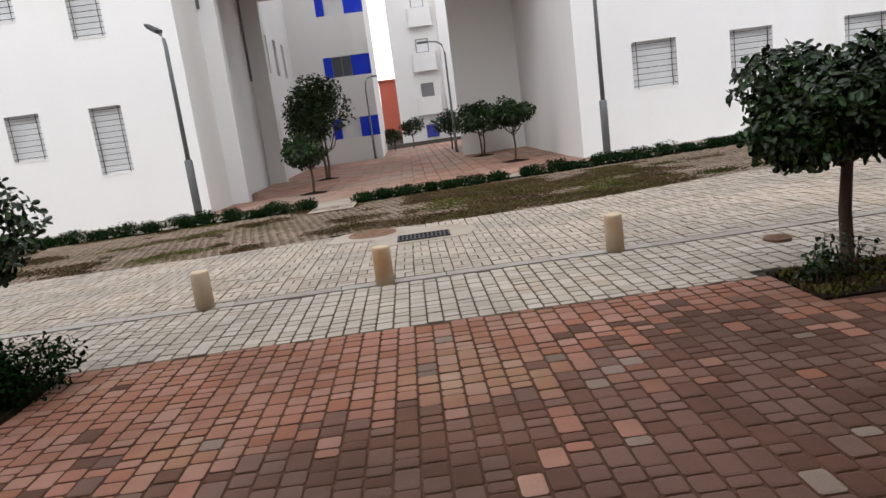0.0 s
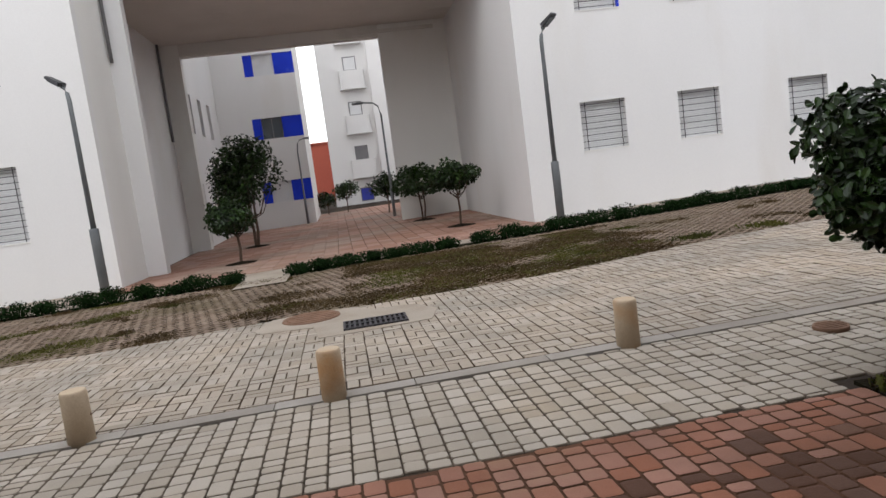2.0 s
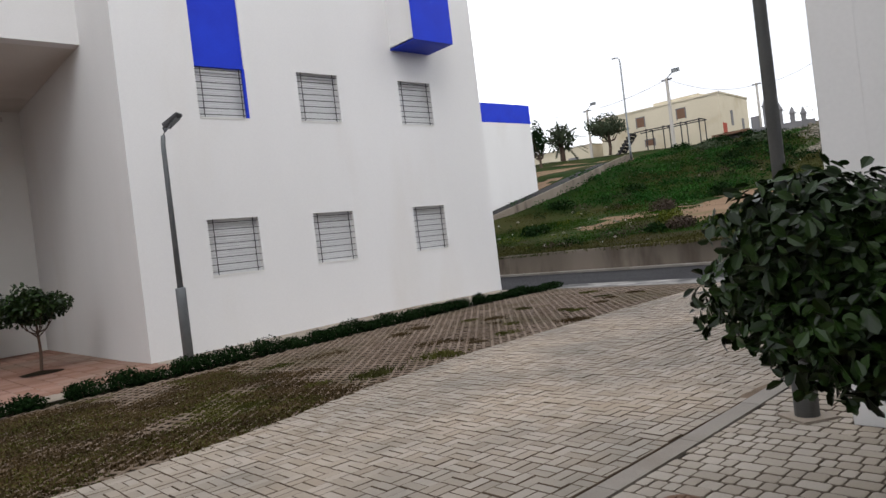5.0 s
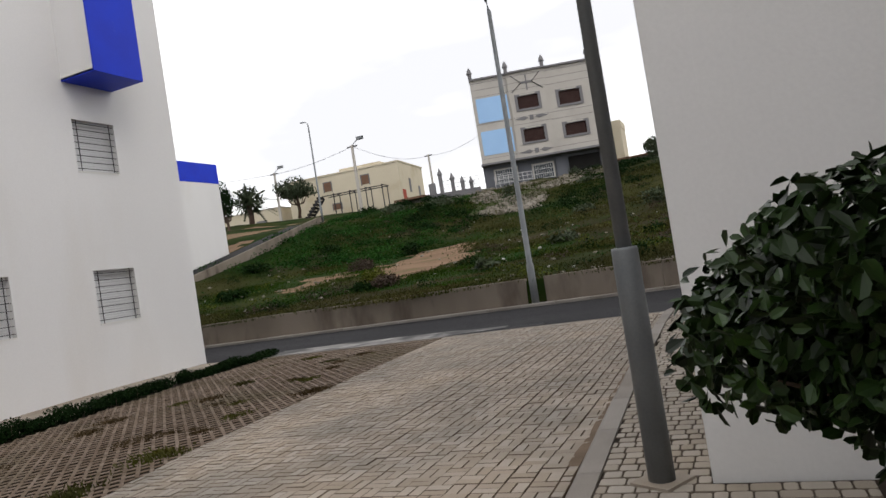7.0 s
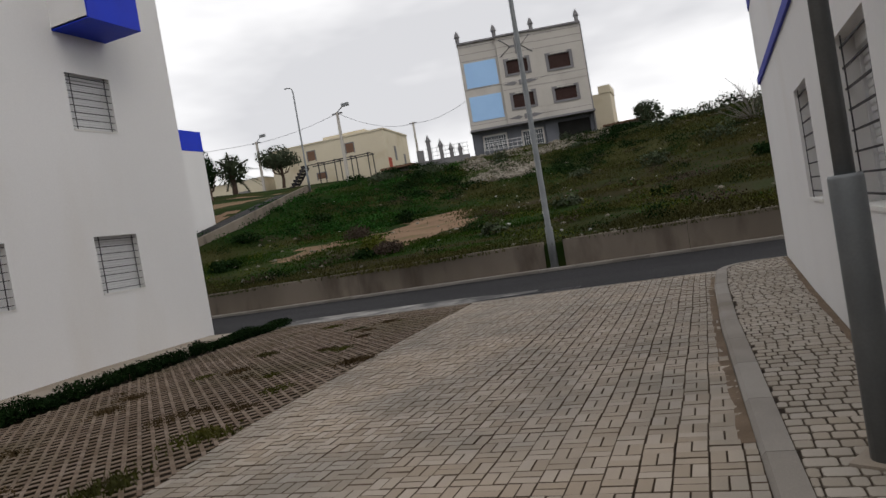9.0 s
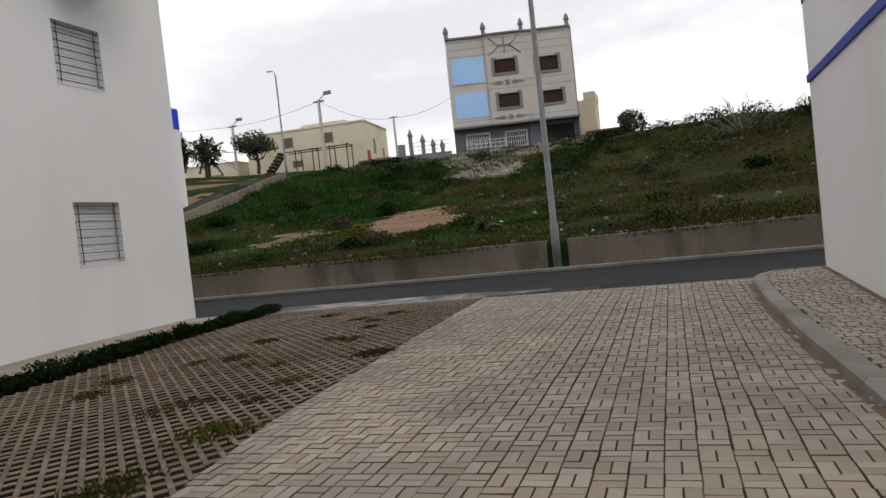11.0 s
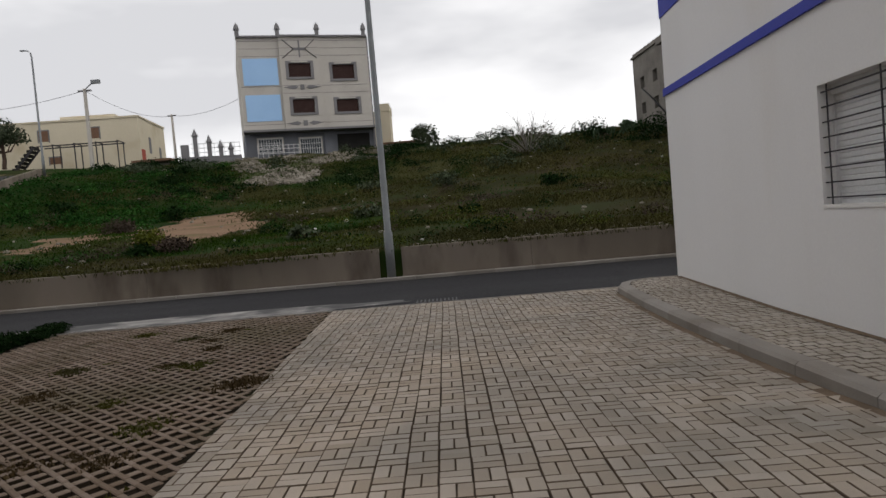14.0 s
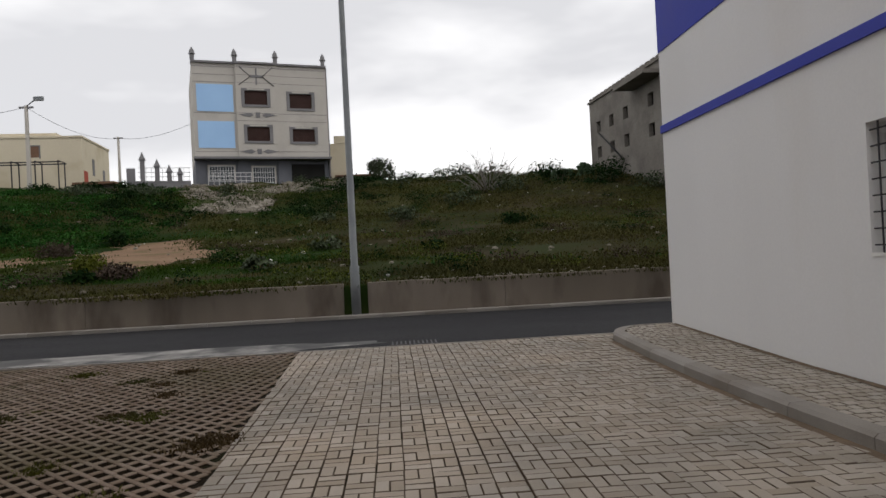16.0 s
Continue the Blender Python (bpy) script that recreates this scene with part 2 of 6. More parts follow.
M["sand"] = material("bare_sand", (0.21, 0.138, 0.090), (0.15, 0.100, 0.066), 0.95, 0.5, 6, 0.8, 0.6, stain=(0.14, 0.115, 0.06), stain_scale=0.5, stain_at=(0.56, 0.66), grain_dark=0.75, spec=0.02)
M["rock"] = material("pale_rubble", (0.20, 0.178, 0.145), (0.125, 0.110, 0.088), 0.95, 0.8, 9, 0.7, 0.5, vary=0.35, grain_dark=0.7)
M["yellow"] = material("pale_yellow_render", (0.60, 0.535, 0.41), (0.55, 0.49, 0.37), 0.9, 0.3, 8, 0.7, 0.1, stain=(0.42, 0.34, 0.22), stain_scale=0.25, stain_at=(0.55, 0.75), grain_dark=0.9)
M["stone"] = material("pale_stone_cladding", (0.47, 0.44, 0.40), (0.41, 0.385, 0.35), 0.85, 0.5, 8, 0.6, 0.1, stain=(0.36, 0.33, 0.30), stain_scale=0.4, stain_at=(0.55, 0.75), grain_dark=0.9)
M["stonegrey"] = material("grey_stone_trim", (0.20, 0.195, 0.20), (0.155, 0.15, 0.155), 0.85, 0.8, 12, 0.6, 0.1)
M["plinth"] = material("slate_grey_cladding", (0.15, 0.155, 0.175), (0.115, 0.12, 0.135), 0.8, 0.8, 12, 0.6, 0.1)
M["skyblue"] = material("pale_blue_panel", (0.33, 0.52, 0.78), (0.30, 0.48, 0.74), 0.6, 0.5, 10, 0.5, 0.02, grain_dark=0.95)
M["brown"] = material("dark_brown_shutter", (0.045, 0.022, 0.018), (0.03, 0.016, 0.014), 0.7, 2, 20, 0.5, 0.05)
M["block"] = material("bare_grey_blockwork", (0.20, 0.185, 0.165), (0.155, 0.14, 0.125), 0.95, 0.6, 6, 0.8, 0.4, stain=(0.115, 0.105, 0.095), stain_scale=0.4, stain_at=(0.5, 0.7), grain_dark=0.75)
M["void"] = material("dark_interior", (0.02, 0.019, 0.018), (0.015, 0.014, 0.013), 0.95, 1, 20, 0.5, 0)
M["brickred"] = material("red_brown_render", (0.34, 0.085, 0.055), (0.28, 0.07, 0.05), 0.9, 0.4, 9, 0.6, 0.1)
M["reddoor"] = material("red_painted_door", (0.36, 0.065, 0.035), (0.28, 0.05, 0.03), 0.7, 1, 20, 0.5, 0.05)
M["whitebar"] = material("white_painted_iron", (0.66, 0.66, 0.66), (0.58, 0.58, 0.58), 0.6, 2, 30, 0.5, 0.05)
M["cable"] = material("black_cable", (0.03, 0.03, 0.032), (0.02, 0.02, 0.02), 0.7, 2, 30, 0.5, 0.0)
glass = bpy.data.materials.new("window_glass")
glass.use_nodes = True
glass.node_tree.nodes["Principled BSDF"].inputs["Base Color"].default_value = (0.03, 0.04, 0.05, 1)
glass.node_tree.nodes["Principled BSDF"].inputs["Roughness"].default_value = 0.06
M["glass"] = glass


# ---- mesh helpers ----
def bm_box(bm, x0, y0, z0, x1, y1, z1, slot=0):
    v = [bm.verts.new((x, y, z)) for z in (z0, z1) for y in (y0, y1) for x in (x0, x1)]
    for q in ((0, 2, 3, 1), (4, 5, 7, 6), (0, 1, 5, 4), (2, 6, 7, 3), (0, 4, 6, 2), (1, 3, 7, 5)):
        bm.faces.new([v[i] for i in q]).material_index = slot


def bm_tube(bm, points, radii, sides=10, caps=True):
    """A round tube through points with a radius at each."""
    rings = []
    up = Vector((0.13, 0.07, 1)).normalized()
    for i, p in enumerate(points):
        a, b = Vector(points[max(i - 1, 0)]), Vector(points[min(i + 1, len(points) - 1)])
        way = (b - a).normalized()
        side = way.cross(up if abs(way.dot(up)) < 0.95 else Vector((1, 0, 0))).normalized()
        over = side.cross(way)
        rings.append([bm.verts.new(Vector(p) + radii[i] * (math.cos(k * math.tau / sides) * side + math.sin(k * math.tau / sides) * over)) for k in range(sides)])
    for a, b in zip(rings, rings[1:]):
        for k in range(sides):
            bm.faces.new((a[k], a[(k + 1) % sides], b[(k + 1) % sides], b[k])).smooth = True
    if caps:
        bm.faces.new(rings[0][::-1])
        bm.faces.new(rings[-1])


def to_mesh(name, bm, mats):
    bmesh.ops.recalc_face_normals(bm, faces=bm.faces)
    me = bpy.data.meshes.new(name)
    bm.to_mesh(me)
    bm.free()
    for m in (mats if isinstance(mats, (list, tuple)) else [mats]):
        me.materials.append(m)
    return me


def part(name, bm, mat, parent, label=""):
    ob = new(name, to_mesh(name, bm, mat))
    ob.parent = parent
    return tagged(ob, label)


def empty(name, m, label="", category="", group="", kind=""):
    ob = new(name)
    ob.empty_display_size = 0.2
    ob.matrix_world = m
    return tagged(ob, label, category, group, kind)


def single(name, bm, mat, label="", category="", group="", kind="", m=None):
    ob = new(name, to_mesh(name, bm, mat))
    if m is not None:
        ob.matrix_world = m
    return tagged(ob, label, category, group, kind)


def box_part(name, dims, mat, parent, label="", bevel=0.0):
    bm = bmesh.new()
    bm_box(bm, *dims)
    if bevel:
        bmesh.ops.bevel(bm, geom=bm.edges[:], offset=bevel, segments=2, affect="EDGES", profile=0.6)
    return part(name, bm, mat, parent, label)


def mesh_from(name, verts, faces, mat, smooth=False):
    me = bpy.data.meshes.new(name)
    me.from_pydata([tuple(v) for v in verts], [], [tuple(f) for f in faces])
    if smooth:
        me.polygons.foreach_set("use_smooth", [True] * len(me.polygons))
    me.materials.append(mat)
    me.update()
    return me


def wall_mesh(bm, width, height, holes, thick):
    """A wall in its own plane (x along, y inward, z up) with openings (x0, z0, x1, z1) right through it."""
    xs = sorted({0.0, width, *[h[0] for h in holes], *[h[2] for h in holes]})
    zs = sorted({0.0, height, *[h[1] for h in holes], *[h[3] for h in holes]})
    xs = [x for x in xs if 0 <= x <= width]
    zs = [z for z in zs if 0 <= z <= height]

    def solid(i, k):
        if not (0 <= i < len(xs) - 1 and 0 <= k < len(zs) - 1):
            return False
        cx, cz = (xs[i] + xs[i + 1]) / 2, (zs[k] + zs[k + 1]) / 2
        return not any(h[0] < cx < h[2] and h[1] < cz < h[3] for h in holes)

    cache = {}

    def vert(i, j, k):
        if (i, j, k) not in cache:
            cache[i, j, k] = bm.verts.new((xs[i], j * thick, zs[k]))
        return cache[i, j, k]

    for i in range(len(xs) - 1):
        for k in range(len(zs) - 1):
            if not solid(i, k):
                continue
            for j in (0, 1):
                bm.faces.new([vert(i, j, k), vert(i + 1, j, k), vert(i + 1, j, k + 1), vert(i, j, k + 1)])
            if not solid(i - 1, k):
                bm.faces.new([vert(i, 0, k), vert(i, 1, k), vert(i, 1, k + 1), vert(i, 0, k + 1)])
            if not solid(i + 1, k):
                bm.faces.new([vert(i + 1, 0, k), vert(i + 1, 1, k), vert(i + 1, 1, k + 1), vert(i + 1, 0, k + 1)])
            if not solid(i, k - 1):
                bm.faces.new([vert(i, 0, k), vert(i + 1, 0, k), vert(i + 1, 1, k), vert(i, 1, k)])
            if not solid(i, k + 1):
                bm.faces.new([vert(i, 0, k + 1), vert(i + 1, 0, k + 1), vert(i + 1, 1, k + 1), vert(i, 1, k + 1)])


def wall(name, m, width, height, holes, thick, mat, label):
    bm = bmesh.new()
    wall_mesh(bm, width, height, holes, thick)
    return single(name, bm, mat, label, "wall", kind="structure", m=m)


def wall_box(name, dims, mat, label, category="wall"):
    bm = bmesh.new()
    bm_box(bm, *dims)
    return single(name, bm, mat, label, category, kind="structure")


def lerp_table(v, xs, ys):
    return float(np.interp(v, xs, ys))


# ---- lie of the land ----
def ground_z(x, y):
    """Paved court: level by the road, falling gently to the west and towards the passage."""
    s = lerp_table(x, [-12, -5, 6, 13], [0.36, 0.31, 0.16, 0.0])
    to_kerb = 0.07 * lerp_table(x, [7, 9.5, 12.5, 16], [0, 1, 1, 0]) * min(max((9.8 - y) / 2.3, 0), 1)
    return -s * min(max((y - 8) / 11, 0), 1.15) - to_kerb


def bare(x, y, grow=0.0):
    """The trodden bare patch on the slope."""
    main = math.hypot((x - 37) / 8.4, (y - 21.8 - 0.23 * (x - 37)) / 2.7)
    side = math.hypot((x - 33.5) / 5.0, (y - 26.2) / 3.0) + 0.42 + 0.5 * noise.noise((x * 0.9, y * 0.9, 6))
    return min(main, side) + 0.3 * noise.noise((x * 0.4, y * 0.4, 1)) < 0.95 + grow


def dry(x, y):
    """Straw-coloured stretches: by the low wall and on the southern slope."""
    return 0.55 * noise.noise((x * 0.13, y * 0.13, 12)) + 0.25 * noise.noise((x * 0.5, y * 0.5, 2)) + 0.03 * (14 - y) - 0.012 * abs(x - 44) + (0.4 if x < 29 else 0) + (0.5 if y > 42 else 0) + (0.35 if math.hypot((x - 33) / 5, (y - 28) / 3) < 1 else 0) > -0.02


HILL_X = [22.3, 26, 32, 44, 52, 58, 64, 70, 80, 100, 140, 300]
HILL_Y = [-60, 0, 12, 25, 33, 37.6, 45, 60, 120]
HILL_Z = {-60: [.70, .95, 1.6, 3.0, 4.8, 6.4, 7.8, 8.8, 9.6, 12, 14, 17], 0: [.70, .95, 1.6, 3.0, 4.8, 6.3, 7.5, 8.4, 8.9, 10, 12, 15],
          12: [.70, .95, 1.5, 2.7, 4.2, 5.6, 7.2, 8.5, 8.75, 9.5, 11, 13], 25: [.70, .95, 1.55, 2.6, 4.0, 5.4, 7.2, 8.65, 8.9, 10.5, 12, 14],
          33: [.65, .95, 1.7, 3.3, 5.0, 6.4, 7.6, 8.6, 9.2, 11.5, 13, 15], 37.6: [.15, .75, 1.9, 4.35, 6.2, 7.1, 7.8, 8.65, 9.5, 12.0, 14, 16],
          45: [.1, .6, 1.8, 4.6, 6.6, 7.6, 8.2, 9.0, 9.8, 12.2, 14, 16], 60: [1, 2, 3, 5.5, 7.5, 8.6, 9.4, 10.3, 11, 12.5, 14, 16], 120: [2, 3, 4, 7, 9, 10, 11, 12, 13, 14, 15, 17]}


def hill_z(x, y):
    rows = [lerp_table(x, HILL_X, HILL_Z[k]) for k in HILL_Y]
    z = lerp_table(y, HILL_Y, rows)
    rough = min(max((x - 23) / 12, 0), 1)
    z += rough * (0.22 * noise.noise((x * 0.16, y * 0.16, 0)) + 0.10 * noise.noise((x * 0.5, y * 0.5, 3)))
    bank = min(max((x - 62) / 5, 0), 1) * min(max((74 - x) / 4, 0), 1)
    return z + bank * 0.25 * noise.noise((x * 0.45, y * 0.45, 7))


def road_edge(y):
    return 16.35


ROAD_FAR = 21.75


def kerb_y(x):
    """North edge of the kerb strip along the court."""
    return lerp_table(x, [-14, -1, 5, 8, 11, 14, 15.6, 15.95, 16.2, 16.34], [7.12, 7.20, 7.32, 7.41, 7.50, 7.52, 7.47, 7.34, 7.12, 6.75])


def kerb_up(x):
    return lerp_table(x, [6.8, 9.4], [0.0, 0.115])


def lawn_edge(x):
    """South edge of the grass pavers."""
    return lerp_table(x, [-14, -1, 0.5, 2.6, 4, 5.2, 6.6, 8.4, 16.4], [10.6, 10.5, 10.75, 10.85, 10.96, 11.25, 11.66, 11.95, 12.2])


gx = [-900, -200, -60, -30, -14, *np.arange(-12, 16.4, 1.0), 16.35, 19, 21.75, 22.2, 22.35, *np.arange(23, 75, 0.8), 76, 79, 83, 90, 100, 120, 160, 240, 400, 1500]
gy = [-1200, -300, -100, -60, -40, -30, *np.arange(-24, 48, 0.8), 50, 54, 60, 70, 90, 120, 200, 500, 1500]
verts, faces = [], []
for y in gy:
    for x in gx:
        if x <= 22.2:
            z = ground_z(x, y) - (0.042 if y > lawn_edge(x) + 0.3 and y < 16.6 else 0.018) if -12 <= x <= 16.34 and -20 < y < 45 else -0.06
            if 37.6 <= y <= 42 and x > 16.4:
                z = -0.06
        else:
            z = hill_z(min(x, 299), min(max(y, -59), 119))
        verts.append((x, y, z))
n = len(gx)
ground_me = bpy.data.meshes.new("ground")
quads = [(j * n + i, j * n + i + 1, (j + 1) * n + i + 1, (j + 1) * n + i) for j in range(len(gy) - 1) for i in range(n - 1)]
ground_me.from_pydata(verts, [], quads)
for m in (M["joint"], M["hill"], M["soil"], M["sand"], M["hilldry"], M["tip"]):
    ground_me.materials.append(m)
for p in ground_me.polygons:
    c = p.center
    if c.x > 22.25:
        p.material_index, p.use_smooth = 1, True
        if dry(c.x, c.y):
            p.material_index = 4
        if (64 < c.x < 69.5 and 15.5 < c.y < 31 or 56 < c.x < 66 and 20 < c.y < 26.5) and noise.noise((c.x * 0.25, c.y * 0.25, 4)) > -0.2:
            p.material_index = 5
        if bare(c.x, c.y) or (42.2 < c.y < 56 and 36 < c.x < 66 and noise.noise((c.x * 0.3, c.y * 0.3, 8)) > 0.08):
            p.material_index = 3
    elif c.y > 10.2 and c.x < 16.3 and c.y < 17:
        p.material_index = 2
ground = tagged(new("ground", ground_me), "sandy court floor and rough grassy hillside", "ground", kind="structure")


# ---- buildings round the court ----
def window_unit(name, m, width, height, depth=0.15, bars=8, grille=True, shutter="shutter", blue_jamb=False):
    """A window in a wall opening: origin at the opening's lower corner on the outer face, x along, y inward."""
    win = empty(name, m, "recessed window with closed pale roller shutter and dark iron grille" if grille else "recessed window with closed shutter", "window", kind="structure")
    bm = bmesh.new()
    count = max(6, int(height / 0.055))
    for i in range(count):
        z0, z1 = height * i / count, height * (i + 1) / count
        v = [bm.verts.new(c) for c in ((0.03, depth + 0.012, z0), (width - 0.03, depth + 0.012, z0), (width - 0.03, depth, z0 + 0.008), (0.03, depth, z0 + 0.008),
                                      (0.03, depth, z1 - 0.012), (width - 0.03, depth, z1 - 0.012), (0.03, depth + 0.012, z1), (width - 0.03, depth + 0.012, z1))]
        bm.faces.new((v[0], v[1], v[2], v[3]))
        bm.faces.new((v[3], v[2], v[5], v[4]))
        bm.faces.new((v[4], v[5], v[7], v[6]))
    bm_box(bm, 0.0, depth + 0.012, 0, width, depth + 0.03, height)
    part("shutter", bm, M[shutter], win)
    for x in (0.0, width - 0.035):
        box_part("guide_rail", (x, depth - 0.02, 0, x + 0.035, depth + 0.02, height), M["shutter"], win)
    box_part("shutter_box", (0, depth - 0.03, height - 0.10, width, depth + 0.02, height), M["shutter"], win)
    box_part("window_sill", (0.0, -0.012, -0.02, width, depth, 0.012), M["cream"], win)
    if grille:
        for i in range(bars):
            z = height * (i + 0.55) / bars
            box_part("grille_bar", (0.0, 0.030, z - 0.007, width, 0.044, z + 0.007), M["iron"], win)
        for x in (0.11 * width, 0.89 * width):
            box_part("grille_upright", (x - 0.009, 0.022, 0.0, x + 0.009, 0.030, height), M["iron"], win)
    if blue_jamb:
        box_part("jamb", (width - 0.004, 0.0, 0, width + 0.0, depth, height), M["blue"], win, "blue painted reveal")
    return win


FY = 19.04  # south face of the passage building
TOP = 14.2
ga = -0.5   # foot of walls, below the paving
# east block of the passage building
RX = 6.36
holes_r, wins_r = [], [(7.85, 1.45, 9.03, 2.66), (10.45, 1.45, 11.59, 2.65), (13.52, 1.45, 14.65, 2.64), (10.45, 4.86, 11.59, 6.04), (13.52, 4.86, 14.65, 6.04)]
for x0, z0, x1, z1 in wins_r:
    holes_r.append((x0 - RX, z0 - ga, x1 - RX, z1 - ga))
holes_r.append((7.97 - RX, 4.87 - ga, 9.12 - RX, 12.6 - ga))
wall("wall_1", pose(RX, FY, ga), 16.55 - RX, TOP - ga, holes_r, 0.28, M["plaster"], "white plastered apartment facade with barred windows, faintly stained")
k = 0
for x0, z0, x1, z1 in wins_r:
    k += 1
    window_unit("window_%d" % k, pose(x0, FY, z0), x1 - x0, z1 - z0)
window_unit("window_6", pose(7.97, FY, 4.87), 1.15, 1.13, blue_jamb=False)
slot = empty("window_panel", pose(7.97, FY, 6.0), "tall bright blue infill panel above a window", "panel", kind="structure")
box_part("infill", (0, 0.045, 0, 1.15, 0.24, 6.6), M["blue"], slot)
box_part("reveal", (1.15, 0.002, -1.13, 1.156, 0.26, 0), M["blue"], slot)
box_part("lip", (1.09, -0.004, -1.13, 1.15, 0.06, 0.0), M["blue"], slot)
wall_box("wall_2", (RX, FY + 0.283, ga, RX + 0.25, 36, TOP), M["plaster"], "white side wall of the passage")
# side wall of the east block with its shallow windows towards the road
wall("wall_3", pose(16.55, FY + 0.283, ga, 0, 0, 90), 13.7, TOP - ga, [(2.2, 5.3 + 3.4 * i, 3.2, 6.5 + 3.4 * i) for i in range(3)], 0.0 + 0.25, M["plaster"], "white end wall of the apartment block")
for i in range(3):
    w = window_unit("window_%d" % (7 + i), pose(16.55, FY + 2.483, ga + 5.3 + 3.4 * i, 0, 0, 90), 1.0, 1.2)
    box_part("ledge", (-0.05, -0.10, 1.2, 1.05, 0.0, 1.26), M["plaster"], w)
wall_box("wall_4", (RX + 0.25, 32.8, ga, 16.3, 33.04, TOP), M["plaster"], "white rear wall of the apartment block")
# projecting bay
bay = empty("bay_box", pose(13.40, FY, 6.87), "projecting box bay with blue front and white sides", "bay", kind="structure")
bm = bmesh.new()
bm_box(bm, 0, -0.98, 0, 0.06, -0.002, 3.6)
part("side_panel", bm, M["plaster"], bay)
box_part("side_panel", (1.28, -0.98, 0, 1.34, -0.002, 3.6), M["plaster"], bay)
box_part("front_panel", (-0.003, -1.02, -0.02, 1.343, -0.98, 3.6), M["blue"], bay, "blue painted front panel with scuffs")
box_part("floor_panel", (0.0, -0.978, -0.02, 1.34, -0.002, 0.04), M["blue"], bay)
box_part("bay_roof", (0, -1.0, 3.6, 1.34, -0.002, 3.68), M["plaster"], bay)

# west block
LX = -3.55
holes_l = []
WW = 26.0
wins_l = [(-6.11, 1.06, -5.30, 2.77), (-6.09, 4.45, -5.28, 6.15), (-8.22, 1.66, -7.36, 2.81), (-8.22, 5.05, -7.36, 6.2), (-11.4, 1.66, -10.4, 2.81), (-11.4, 5.05, -10.4, 6.2)]
for x0, z0, x1, z1 in wins_l:
    holes_l.append((x0 - LX + WW, z0 - ga, x1 - LX + WW, z1 - ga))
wall("wall_5", pose(LX - WW, FY, ga), WW, TOP - ga, holes_l, 0.28, M["plaster"], "white plastered apartment facade with barred windows")
for i, (x0, z0, x1, z1) in enumerate(wins_l):
    window_unit("window_%d" % (10 + i), pose(x0, FY, z0), x1 - x0, z1 - z0, bars=12 if z1 - z0 > 1.5 else 8)
wall_box("wall_6", (LX - 0.25, FY + 0.283, ga, LX, 21.25, TOP), M["cream"], "cream return wall beside the passage")
LY = 21.25
# front of the storeys over the passage, with the strip beside the opening
wall("wall_7", pose(LX - 0.6, LY, ga), RX - LX + 0.6, TOP - ga, [(-3.05 - LX + 0.6, 0.0, RX - LX + 0.6, 6.92 - ga)], 0.35, M["plaster"], "white wall bridging over the passage")
wall_box("wall_8", (-4.0, LY + 0.353, ga, -3.75, 28.0, 6.92), M["plaster"], "white inner wall of the passage")
wall_box("wall_9", (-4.0, 28.0, ga, -3.1, 28.45, 6.92), M["cream"], "cream pillar at the end of the passage")
wall_box("wall_10", (3.88, 28.0, ga, RX - 0.003, 28.3, 6.92), M["cream"], "cream back wall of the passage")
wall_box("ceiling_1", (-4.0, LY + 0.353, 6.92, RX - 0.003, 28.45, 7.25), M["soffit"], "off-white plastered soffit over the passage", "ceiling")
wall_box("trim_1", (-3.1, 28.0, 6.5, 3.88, 28.42, 6.917), M["soffit"], "plastered beam under the soffit", "beam")
wall_box("trim_2", (3.0, 27.9, 6.62, 5.9, 27.997, 6.74), M["soffit"], "plastered service duct under the soffit", "duct")
wall_box("wall_11", (-3.98, 28.1, 7.253, RX, 28.44, TOP), M["plaster"], "white rear wall over the passage")
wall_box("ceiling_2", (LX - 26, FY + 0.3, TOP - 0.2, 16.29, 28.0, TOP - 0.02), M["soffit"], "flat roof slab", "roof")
for nm, x, y, z0, z1 in (("drain_pipe", -3.47, 21.16, 5.2, TOP), ("drain_pipe", -3.69, 27.6, 3.6, 6.9)):
    bm = bmesh.new()
    bm_tube(bm, [(x, y, z0), (x, y, (z0 + z1) / 2), (x, y, z1)], [0.045] * 3, 8)
    single(nm, bm, M["stonegrey"], "thin grey drainpipe fixed to the wall", "pipe")

# rear court behind the passage
wall("wall_12", pose(-3.35, 28.45, ga, 0, 0, 90), 7.6, TOP - ga, [(0.4, 0.3, 1.5, 2.6), (1.0, 4.5, 1.7, 6.0), (3.0, 4.5, 3.7, 6.0), (5.0, 4.5, 5.7, 6.0)], 0.25, M["plaster"], "white side wall of the rear court")
for i, y in enumerate((29.45, 31.45, 33.45)):
    window_unit("window_%d" % (20 + i), pose(-3.35, y, 4.0, 0, 0, 90), 0.7, 1.5, shutter="brown", grille=False)
dm = empty("door_1", pose(-3.35, 28.85, ga + 0.3, 0, 0, 90), "dark recessed doorway", "door", kind="structure")
box_part("door_leaf", (0.0, 0.16, 0, 1.1, 0.22, 2.3), M["void"], dm)
BANDS = (0.92, 3.92, 6.85, 9.8)
holes_d = [(1.77, z - ga, 4.05, z + 0.98 - ga) for z in BANDS]
wall("wall_13", pose(-3.6, 36.053, ga), 4.05, TOP - ga, holes_d, 0.3, M["plaster"], "cream rear block with blue framed window bands")
